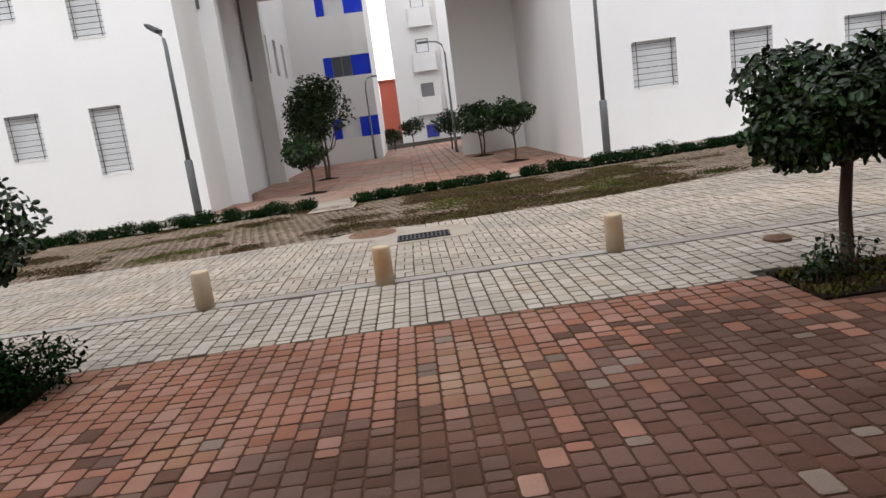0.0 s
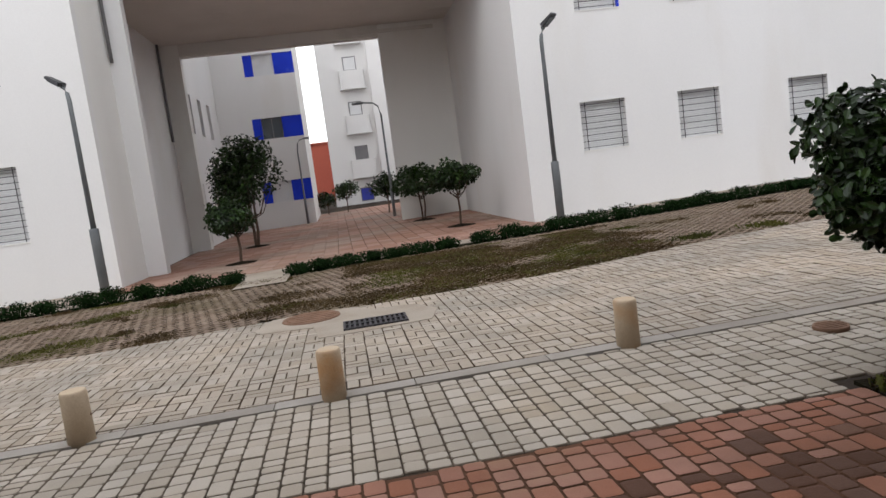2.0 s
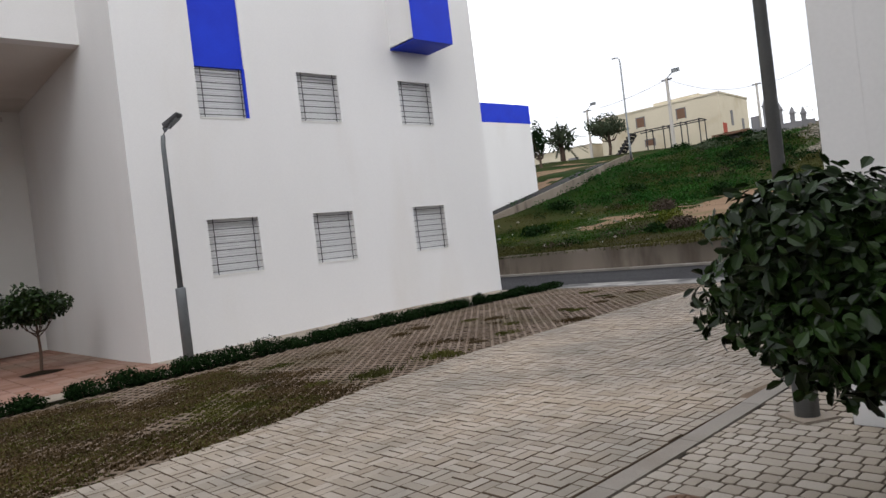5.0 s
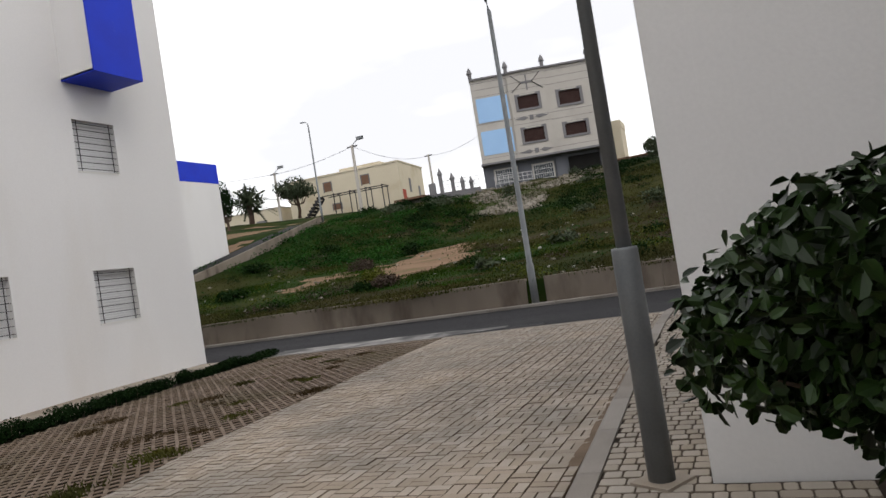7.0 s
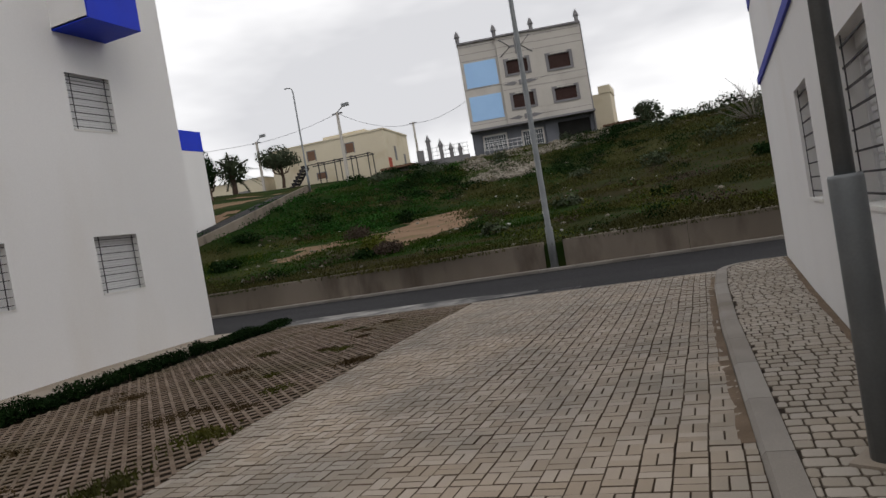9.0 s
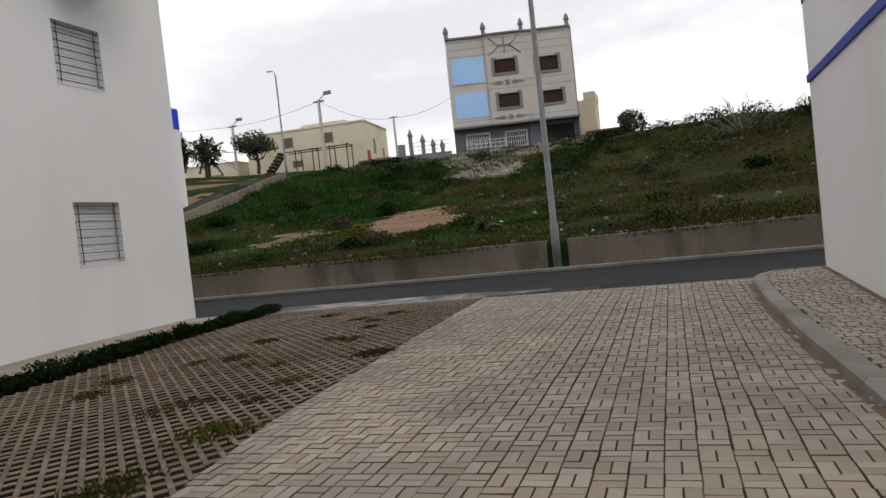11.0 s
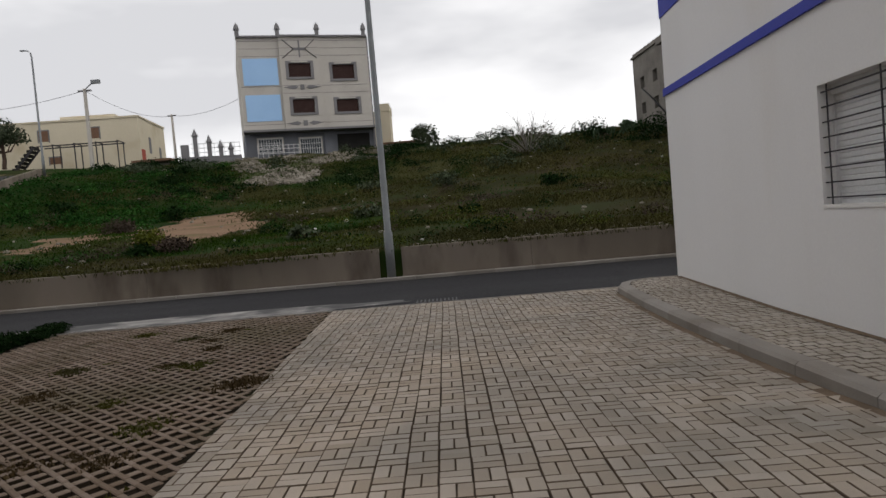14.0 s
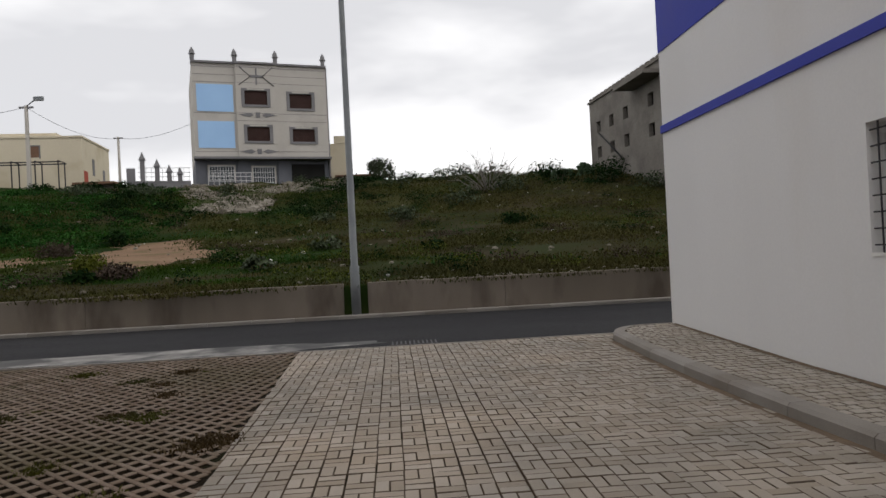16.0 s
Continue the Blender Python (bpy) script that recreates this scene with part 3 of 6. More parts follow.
for i, z in enumerate(BANDS):
    w = empty("window_%d" % (30 + i), pose(-1.83, 36.053, z), "window band with blue panels either side", "window", kind="structure")
    box_part("panel", (0, 0.02, 0, 0.40, 0.2, 0.98), M["blue"], w)
    box_part("panel", (1.36, 0.02, 0, 2.28, 0.2, 0.98), M["blue"], w)
    if i == 1:
        box_part("pane", (0.43, 0.15, 0.04, 0.87, 0.17, 0.94), M["glass"], w)
        box_part("pane", (0.90, 0.15, 0.04, 1.34, 0.17, 0.94), M["glass"], w)
        for x in (0.40, 0.87, 1.33):
            box_part("window_frame", (x, 0.13, 0, x + 0.03, 0.19, 0.98), M["stonegrey"], w)
        for z0 in (0.0, 0.94):
            box_part("window_frame", (0.40, 0.132, z0, 1.36, 0.188, z0 + 0.04), M["stonegrey"], w)
    else:
        box_part("shutter", (0.40, 0.12, 0, 1.36, 0.2, 0.98), M["shutter"], w)
        for q in range(9):
            box_part("slat", (0.40, 0.108, 0.03 + q * 0.105, 1.36, 0.12, 0.10 + q * 0.105), M["shutter"], w)
wall_box("wall_14", (0.2, 36.36, ga, 0.45, 44, TOP), M["cream"], "cream end wall of the rear block")
wall_box("wall_15", (-3.1, 43.7, ga, 0.2, 44, TOP), M["cream"], "cream rear wall")
# tower across the rear court with half-round balconies
wall_box("wall_16", (1.45, 47.0, ga, 6.3, 56, 17), M["plaster"], "tall white apartment tower")
wall_box("wall_17", (4.6, 46.6, ga, 6.3, 46.997, 17), M["plaster"], "projecting white bay of the tower")
for i in range(6):
    z = 1.58 + (i - 1) * 2.78
    hgt = 0.76
    w = empty("window_%d" % (40 + i), pose(3.12, 46.99, 0.15 if i == 0 else z + 1.22), "small tower window with closed shutter", "window", kind="structure")
    box_part("shutter", (0, -0.02, 0, 0.72, 0.0, hgt), M["stripe" if i == 0 else "stonegrey" if i == 1 else "shutter"], w)
    for z0 in (-0.05, hgt):
        box_part("window_frame", (-0.05, -0.045, z0, 0.77, -0.001, z0 + 0.05), M["stonegrey"], w)
    for x0 in (-0.05, 0.72):
        box_part("window_frame", (x0, -0.042, 0.0, x0 + 0.05, -0.001, hgt), M["stonegrey"], w)
    if i == 0:
        continue
    b = empty("balcony", pose(3.52, 46.98, z), "shallow white rounded balcony on the tower", "balcony", "tower balconies")
    bm = bmesh.new()
    ring = [(0.78 * math.cos(a), -0.34 * math.sin(a) ** 0.6) for a in np.linspace(0, math.pi, 13)]
    for z0, z1, sc in ((0, 0.10, 1.06), (0.10, 1.16, 1.0)):
        low = [bm.verts.new((x * sc, y * sc, z0)) for x, y in ring]
        high = [bm.verts.new((x * sc, y * sc, z1)) for x, y in ring]
        for a in range(12):
            bm.faces.new((low[a], low[a + 1], high[a + 1], high[a]))
        bm.faces.new(low[::-1])
        bm.faces.new(high)
    part("parapet", bm, M["plaster"], b)
# far red-brown building glimpsed between the blocks
h = empty("far_house", pose(-0.1, 62, ga), "distant red-brown rendered building", "building")
box_part("wall", (0, 0, 0, 2.2, 8, 5.35), M["brickred"], h)
box_part("roof", (-0.1, -0.1, 5.35, 2.3, 8.1, 5.5), M["brickred"], h)
wall_box("wall_18", (-9, 70, ga, 14, 70.3, 3.0), M["cream"], "plain far wall closing the rear court")

# building beside the kerb (north wall, plain end wall)
BX, BE = 6.84, 16.30


def b_face(x):
    """North face of the building by the kerb, a degree off the court's lines."""
    return 6.27 + (BE - x) * 0.024


b_len = (BE - BX) / math.cos(math.atan(0.024))
b_turn = 180 - math.degrees(math.atan(0.024))
b_holes = [(BE - 11.42, 1.22 - ga, BE - 10.31, 2.40 - ga), (BE - 8.50, 1.22 - ga, BE - 7.40, 2.40 - ga)]
wall("wall_19", pose(BE, b_face(BE), ga, 0, 0, b_turn), b_len, TOP - ga, b_holes, 0.28, M["plaster"], "white plastered wall with barred windows and blue bands")
window_unit("window_50", pose(11.42, b_face(11.42), 1.22, 0, 0, b_turn), 1.11, 1.18, 0.16)
window_unit("window_51", pose(8.50, b_face(8.50), 1.22, 0, 0, b_turn), 1.10, 1.18, 0.16)
for nm, z0, z1, d, lab in (("trim_3", 3.15, 3.27, 0.035, "narrow blue painted moulding"), ("trim_4", 4.44, 6.4, 0.014, "broad blue painted band")):
    bm = bmesh.new()
    bm_box(bm, -0.004, -d, z0, b_len + 0.004, -0.002, z1)
    single(nm, bm, M["stripe"], lab, "moulding", kind="structure", m=pose(BE, b_face(BE), 0, 0, 0, b_turn))
wall_box("wall_20", (BX - 0.004, -16, ga, BX + 0.28, b_face(BX) - 0.012, TOP - 0.004), M["plaster"], "plain white end wall")
wall_box("wall_21", (16.01, -16, ga, 16.29, b_face(BE) - 0.05, TOP - 0.004), M["plaster"], "plain white end wall by the road")
wall_box("ceiling_3", (BX + 0.29, -16, TOP - 0.2, 16.0, b_face(BE) - 0.3, TOP), M["soffit"], "flat roof slab", "roof")
# unseen block added behind the walk's start, passage under it, to shade the forecourt
wall_box("wall_22", (-3.6, -12.3, ga, -3.3, 0.3, 10.2), M["plaster"], "unseen white wall added beside the start")
wall_box("wall_23", (-24, -1.2, ga, -3.603, -0.9, 10.2), M["plaster"], "unseen white wall added behind the court")
wall_box("wall_24", (-3.297, 0.05, 3.1, BX - 0.003, 0.30, 10.2), M["plaster"], "unseen white wall added over the start, shading the ground")
wall_box("ceiling_4", (-3.297, -12.3, 3.1, BX - 0.003, 0.047, 3.35), M["soffit"], "unseen plastered slab added overhead to shade the ground", "ceiling")
wall_box("wall_25", (-24, -12.6, ga, BX, -12.303, 10.2), M["plaster"], "unseen white wall added to close the passage behind")
wall_box("wall_26", (-24.3, -12.6, ga, -24.003, 19, 10.2), M["plaster"], "white wall closing the court")

# ---- road, walls beyond it ----
bm = bmesh.new()
bm_box(bm, 16.36, -150, -0.2, ROAD_FAR, 150, -0.015)
single("road", bm, M["asphalt"], "dark asphalt road with pale worn patches", "road", kind="structure")
# pale cement wash spilt along the near edge of the road
bm = bmesh.new()
ring = []
for i in range(40):
    a = i * math.tau / 40
    r = 1 + 0.3 * noise.noise((3 * math.cos(a), 3 * math.sin(a), 5))
    ring.append(bm.verts.new((17.05 + 0.55 * r * math.cos(a), 14.6 + 3.6 * r * math.sin(a), -0.010)))
bm.faces.new(ring)
single("road_patch", bm, material("cement_wash", (0.36, 0.345, 0.32), (0.20, 0.19, 0.18), 0.9, 1.6, 60, 1.0, 0.2, stain=(0.045, 0.045, 0.047), stain_scale=0.9, stain_at=(0.43, 0.54)), "pale cement wash spilt on the asphalt", "stain", kind="structure")
bm = bmesh.new()
bm_box(bm, 16.345, -40, -0.2, 16.40, 60, 0.004)
single("trim_5", bm, M["kerb"], "flush concrete edging between paving and road", "kerb", kind="structure")
kerb_far = empty("kerb", pose(0, 0, 0), "low concrete kerb along the far side of the road", "kerb", kind="structure")
km = bmesh.new()
bm_box(km, 0, 0.004, -0.1, 0.16, 0.996, 0.07)
bmesh.ops.bevel(km, geom=[e for e in km.edges if all(v.co.z > 0 for v in e.verts)], offset=0.015, segments=1, affect="EDGES")
km_me = to_mesh("kerbstone", km, M["kerb"])
for i in range(-30, 37):
    o = new("kerbstone", km_me)
    o.parent, o.location = kerb_far, (ROAD_FAR - 0.02, i * 1.0, 0)
bm = bmesh.new()
bm_box(bm, ROAD_FAR + 0.14, -60, -0.2, 22.2, 60, 0.035)
single("pavement", bm, M["apron"], "narrow dusty concrete strip behind the kerb", "pavement", kind="structure")


def low_wall(name, y0, y1, seed):
    w = empty(name, pose(22.2, y0, 0), "low weathered concrete retaining wall, water-stained", "wall", kind="structure")
    L, y = y1 - y0, 0.0
    i = 0
    while y < L - 0.01:
        d = min(6.0, L - y)
        bm = bmesh.new()
        bm_box(bm, 0.0, y + 0.006, -0.2, 0.24, y + d - 0.006, 0.785 + 0.008 * math.sin(i * 2.1 + seed))
        bmesh.ops.subdivide_edges(bm, edges=[e for e in bm.edges if e.calc_length() > 3], cuts=10)
        for v in bm.verts:
            v.co.x += 0.008 * noise.noise((v.co.y * 0.8, v.co.z * 3, seed))
            v.co.z += 0.012 * noise.noise((v.co.y * 0.7, 4, seed)) if v.co.z > 0.5 else 0
        part("panel", bm, M["retain"], w)
        y, i = y + d, i + 1
    return w


low_wall("wall_27", 11.90, 36.5, 1)
low_wall("wall_28", -46, 11.33, 2)

# ramp road climbing the hill with its own wall
rx = [22.3, 30, 36, 42, 47, 52, 58, 64, 70]
rz = [0.0, 1.45, 2.75, 4.2, 5.4, 6.5, 7.55, 8.15, 8.9]
ry = [38.2, 38.2, 38.2, 38.2, 38.4, 39.2, 41.2, 44.5, 48.0]
verts, faces = [], []
for x, y, z in zip(rx, ry, rz):
    verts += [(x, y, z), (x - 0.3, y + 3.0, z + 0.02), (x, y, z - 1.2), (x - 0.3, y + 3.0, z - 1.2)]
for i in range(len(rx) - 1):
    a, b = i * 4, i * 4 + 4
    faces += [(a, b, b + 1, a + 1), (a + 2, b + 2, b, a), (a + 1, b + 1, b + 3, a + 3)]
tagged(new("road_ramp", mesh_from("road_ramp", verts, faces, M["asphalt"])), "asphalt side road climbing the hill", "road", kind="structure")
verts, faces = [], []
for x, y, z in zip(rx, ry, rz):
    for oy, oz in ((-0.25, -1.3), (-0.25, 0.38), (0.0, 0.38), (0.0, -1.3)):
        verts.append((x, y + oy, z + oz))
for i in range(len(rx) - 2):
    for q in range(3):
        a, b = i * 4 + q, i * 4 + 4 + q
        faces.append((a, b, b + 1, a + 1))
tagged(new("wall_29", mesh_from("wall_29", verts, faces, M["retain"])), "sloping concrete parapet along the side road", "wall", kind="structure")

# blue-topped building above the side road
c = empty("white_building", pose(24, 41.7, 0), "white building with bright blue parapet band", "building")
box_part("wall", (0, 0, -0.5, 21.6, 12, 10.6), M["plaster"], c)
box_part("parapet", (-0.02, -0.02, 10.6, 21.62, 12.02, 12.1), M["blue"], c, "bright blue parapet band")
box_part("plinth", (0.5, -0.25, -0.5, 21.4, -0.003, 1.2), M["plaster"], c)


# ---- house on the hill ----
def stone_house():
    hs = empty("hill_house", pose(70.41, 28.34, 8.5, 0, 0, -73.1), "three-storey pale stone-clad house with grey ground floor", "house")
    W, H, G = 12.4, 11.55, 2.75
    body = bmesh.new()
    bm_box(body, 0.0, 0.55, -1.0, W, 12, G)
    part("ground_floor", body, M["plinth"], hs, "slate grey clad ground floor")
    sx = [0, 3.85, 7.65, W]
    for i, (a, b) in enumerate(zip(sx, sx[1:])):
        off = (0.0, -0.28, -0.10)[i]
        holes = []
        if i == 1:
            holes = [(0.85, 4.28 - G, 2.95, 5.62 - G), (0.75, 7.72 - G, 2.85, 9.05 - G)]
        elif i == 2:
            holes = [(1.3, 4.28 - G, 3.45, 5.5 - G), (1.15, 7.5 - G, 3.3, 8.9 - G)]
        bm = bmesh.new()
        wall_mesh(bm, b - a, H - G, holes, 0.5)
        w = part("wall", bm, M["stone"], hs)
        w.location = (a, off, G)
        for hx0, hz0, hx1, hz1 in holes:
            win = new("window")
            win.parent, win.location = hs, (a + hx0, off, G + hz0)
            ww, wh = hx1 - hx0, hz1 - hz0
            box_part("shutter", (0, 0.14, 0, ww, 0.2, wh), M["brown"], win)
            for q in range(7):
                box_part("slat", (0.02, 0.12, (q + 0.15) * wh / 7, ww - 0.02, 0.14, (q + 0.8) * wh / 7), M["brown"], win)
            for d in ((-0.28, -0.07, -0.22, 0, 0.02, wh + 0.22), (ww, -0.07, -0.22, ww + 0.28, 0.02, wh + 0.22), (0, -0.07, wh, ww, 0.02, wh + 0.22), (0, -0.10, -0.22, ww, 0.02, 0.0)):
                box_part("window_frame", d, M["stonegrey"], win)
            box_part("lintel_panel", (0.25, -0.105, wh + 0.05, ww - 0.25, -0.072, wh + 0.19), M["stone"], win)
        for z in np.arange(3.3, 11.3, 0.72):
            if not holes or all(not (h[1] + G - 0.3 < z < h[3] + G + 0.3) for h in holes):
                if i != 0 or not (3.6 < z < 6.2 or 7.0 < z < 9.6):
                    box_part("course_line", (a + 0.05, off - 0.018, z, b - 0.05, off - 0.002, z + 0.035), M["stonegrey"], hs)
        box_part("cornice", (a - 0.05, off - 0.22, H, b + 0.05, 0.8, H + 0.18), M["stonegrey"], hs)
    for z0, z1 in ((3.65, 6.15), (7.05, 9.6)):
        box_part("panel", (0.35, -0.05, z0, 3.6, -0.002, z1), M["skyblue"], hs, "pale blue panel")
    for z in (3.3, 6.75):
        bm = bmesh.new()
        for s in (-1, 1):
            v = [bm.verts.new((5.75 + s * xx, -0.34, z + zz)) for xx, zz in ((0.35, 0), (0.75, 0.2), (1.75, 0.0), (0.75, -0.2))]
            bm.faces.new(v if s > 0 else v[::-1])
        bmesh.ops.extrude_face_region(bm, geom=bm.faces[:])
        for v in bm.verts[:8]:
            v.co.y += 0.055
        bm_box(bm, 5.55, -0.34, z - 0.25, 5.95, -0.285, z + 0.25)
        part("ornament", bm, M["stonegrey"], hs)
    for s in (-1, 1):
        bm = bmesh.new()
        bm_tube(bm, [(5.75 + s * 1.6, -0.32, 9.55), (5.75 + s * 0.55, -0.32, 10.4), (5.75 + s * 1.5, -0.32, 11.3)], [0.05] * 3, 5)
        part("ornament", bm, M["stonegrey"], hs)
    box_part("ornament", (5.2, -0.33, 10.3, 6.3, -0.285, 10.5), M["stonegrey"], hs)
    box_part("ornament", (5.68, -0.33, 9.6, 5.82, -0.285, 11.2), M["stonegrey"], hs)
    box_part("canopy", (-0.1, -0.85, G - 0.2, W + 0.1, 0.54, G - 0.003), M["stonegrey"], hs)
    box_part("garage_door", (8.8, 0.50, -0.2, 12.0, 0.545, 2.2), M["void"], hs, "dark garage opening")
    for x0, x1, z0, z1 in ((1.2, 3.4, 0.75, 2.0), (5.15, 7.15, 0.45, 1.9)):
        win = new("window")
        win.parent, win.location = hs, (x0, 0.5, z0)
        box_part("pane", (0, 0.0, 0, x1 - x0, 0.04, z1 - z0), M["glass"], win)
        for q in range(10):
            box_part("bar", (q * (x1 - x0) / 9 - 0.018, -0.08, 0, q * (x1 - x0) / 9 + 0.018, -0.04, z1 - z0), M["whitebar"], win)
        for q in range(4):
            box_part("bar", (0, -0.09, q * (z1 - z0) / 3 - 0.018, x1 - x0, -0.05, q * (z1 - z0) / 3 + 0.018), M["whitebar"], win)
        for d in ((-0.15, -0.06, -0.12, 0, 0.0, z1 - z0 + 0.15), (x1 - x0, -0.06, -0.12, x1 - x0 + 0.15, 0.0, z1 - z0 + 0.15), (0, -0.06, z1 - z0, x1 - x0, 0.0, z1 - z0 + 0.15)):
            box_part("window_frame", d, M["stone"], win)
    for x0, x1 in ((0.0, 0.9), (3.75, 4.75), (7.5, 8.7), (12.02, W)):
        box_part("pier", (x0, 0.35, 0.022, x1, 0.545, G - 0.203), M["plinth"], hs, "slate grey pier")
    rail = new("railing")
    rail.parent = hs
    for z in (0.5, 0.9, 1.25):
        box_part("rail", (1.0, -0.5, z, 4.9, -0.45, z + 0.05), M["whitebar"], rail)
    for q in range(9):
        box_part("baluster", (1.0 + q * 0.48, -0.5, 0.0, 1.04 + q * 0.48, -0.45, 1.27), M["whitebar"], rail)
    box_part("terrace", (-0.2, -1.2, -1.2, W, 0.5, 0.02), M["stonegrey"], hs)
    box_part("side_pilaster", (W - 0.003, -0.1, -1, W + 0.12, 0.5, H), M["stonegrey"], hs)
    box_part("roof", (0.1, 0.5, H, W - 0.1, 12, H + 0.1), M["stone"], hs)
    box_part("side_wall", (W - 0.3, 0.5, G, W, 12, H), M["stone"], hs)
    box_part("side_wall", (0.0, 0.5, G, 0.3, 12, H), M["stone"], hs)
    for i, x in enumerate((0.12, 3.85, 7.6, 12.2)):
        fin = new("finial")
        fin.parent, fin.location = hs, (x, (0, -0.15, -0.15, 0)[i], H + 0.18)
        bm = bmesh.new()
        for z0, z1, r0, r1 in ((0, 0.55, 0.2, 0.2), (0.55, 0.65, 0.3, 0.3), (0.65, 0.95, 0.26, 0.2), (0.95, 1.25, 0.2, 0.02)):
            bmesh.ops.create_cone(bm, cap_ends=True, segments=8, radius1=r0, radius2=r1, depth=z1 - z0, matrix=Matrix.Translation((0, 0, (z0 + z1) / 2)))
        part("cap", bm, M["stonegrey"], fin)
    return hs


stone_house()
# garden wall with finial posts beside the house
gw = empty("garden_wall", pose(69.6, 28.6, 8.6, 0, 0, 106.9), "stone garden wall with finial posts and white railing", "wall")
box_part("wall", (0, -0.15, -1.0, 5.2, 0.15, 0.45), M["stonegrey"], gw)
for i, (x, hh) in enumerate(((0.9, 1.0), (1.8, 1.2), (2.8, 1.7), (4.0, 2.3))):
    p = new("post")
    p.parent, p.location = gw, (x, 0, 0)
    bm = bmesh.new()
    bm_box(bm, -0.2, -0.2, 0.3, 0.2, 0.2, hh)
    bm_box(bm, -0.28, -0.28, hh, 0.28, 0.28, hh + 0.12)
    bmesh.ops.create_cone(bm, cap_ends=True, segments=8, radius1=0.26, radius2=0.02, depth=0.6, matrix=Matrix.Translation((0, 0, hh + 0.42)))
    part("shaft", bm, M["stonegrey"], p)
box_part("pier", (4.6, -0.3, -0.8, 5.3, 0.3, 1.55), M["stonegrey"], gw)
for z in (0.8, 1.2, 1.6):
    box_part("rail", (0, -0.03, z, 4.4, 0.03, z + 0.05), M["whitebar"], gw)
for q in range(10):
    box_part("baluster", (0.1 + q * 0.45, -0.02, 0.4, 0.14 + q * 0.45, 0.02, 1.65), M["whitebar"], gw)
# yellow extension behind and a rough hut beside it
yb = empty("yellow_annex", pose(80, 15.2, 8.4), "narrow pale yellow rendered house behind", "house")
box_part("wall", (0, 0, -1, 4, 2.2, 5.2), M["yellow"], yb)
box_part("parapet", (-0.06, -0.06, 5.2, 4.06, 1.2, 6.0), M["yellow"], yb)
hut = empty("hut", pose(79.5, 12.2, 8.4), "low rough brown stone hut", "hut")
box_part("wall", (0, 0, -1, 3, 4.0, 1.55), M["block"], hut)
box_part("roof", (-0.2, -0.2, 1.55, 3.2, 4.2, 1.75), M["rust"], hut)

# long pale yellow house
yh = empty("yellow_house", pose(83.8, 44.1, 10.0, 0, 0, 96), "long low pale yellow rendered house with flat roof", "house")
bm = bmesh.new()
bm_box(bm, 0, -10, -2.5, 16.2, 0, 6.0)
part("wall", bm, M["yellow"], yh)
box_part("roof", (-0.1, -10.1, 6.0, 16.3, 0.1, 6.2), M["yellow"], yh)
box_part("roof_store", (3, -6, 6.2, 9, -1.5, 6.8), M["yellow"], yh)
box_part("roof_panel", (10, -3, 6.2, 15, -2.6, 6.45), M["iron"], yh, "dark roof panel")
for x, z, ww, hh in ((4.3, 3.9, 1.05, 1.2), (9.8, 3.9, 1.05, 1.2), (8.7, 1.3, 1.2, 0.75)):
    win = new("window")
    win.parent, win.location = yh, (x, 0, z)
    box_part("shutter", (0, 0.004, 0, ww, 0.03, hh), M["rust"], win, "closed brown shutter")
    for d in ((-0.12, 0, -0.12, 0, 0.07, hh + 0.12), (ww, 0, -0.12, ww + 0.12, 0.07, hh + 0.12), (0, 0, hh, ww, 0.07, hh + 0.12)):
        box_part("window_frame", d, M["stonegrey"], win)
dr = new("door")
dr.parent, dr.location, dr.rotation_euler = yh, (-0.004, -0.4, -0.6), (0, 0, radians(-90))
box_part("door_leaf", (0, -0.03, 0, 1.3, 0.0, 3.0), M["reddoor"], dr, "red painted metal door")
for y, z in ((-4.2, 2.2), (-8.0, 1.4)):
    win = new("window")
    win.parent, win.location = yh, (-0.004, y, z)
    box_part("pane", (-0.03, 0, 0, 0.0, 0.8, 1.9), M["stonegrey"], win)
lh = empty("low_house", pose(84, 64.2, 9.8, 0, 0, 96), "low pale outbuilding with flat roof", "house")
box_part("wall", (-0.9, -9, -2, 12, 0, 3.6), M["yellow"], lh)
box_part("roof", (-1.0, -9.1, 3.6, 12.1, 0.1, 3.75), M["stone"], lh)
box_part("window", (1.5, 0.002, 0.8, 3.2, 0.05, 2.2), M["stonegrey"], lh)
pg = empty("pergola", pose(80.5, 44.5, 9.0, 0, 0, 96), "thin rusty iron pergola frame", "pergola")
for x in (0, 2.2, 4.4, 6.6):
    for y in (0, 1.8):
        box_part("post", (x - 0.05, y - 0.05, -0.6, x + 0.05, y + 0.05, 3.6), M["iron"], pg)
for y in (0, 1.8):
    box_part("beam", (-0.2, y - 0.05, 3.6, 8.2, y + 0.05, 3.72), M["iron"], pg)
for x in (0, 2.2, 4.4, 6.6):
    box_part("rafter", (x - 0.05, -0.1, 3.72, x + 0.05, 1.9, 3.8), M["iron"], pg)
sh = empty("lean_to", pose(79.5, 39.2, 9.4), "low brown lean-to roof on posts", "shed")
box_part("roof", (0, 0, 0.9, 2.4, 4.2, 1.15), M["rust"], sh)
box_part("back_wall", (1.2, 0.2, -1.2, 2.2, 4.0, 0.897), M["block"], sh)
st = empty("stair", pose(77.5, 52.0, 9.6, 0, 0, 96), "dark slanting metal stair leaning on the house", "stair")
bm = bmesh.new()
for i in range(8):
    bm_box(bm, i * 0.32, 0, 2.6 - i * 0.36, i * 0.32 + 0.36, 1.4, 2.9 - i * 0.36)
part("steps", bm, M["void"], st)
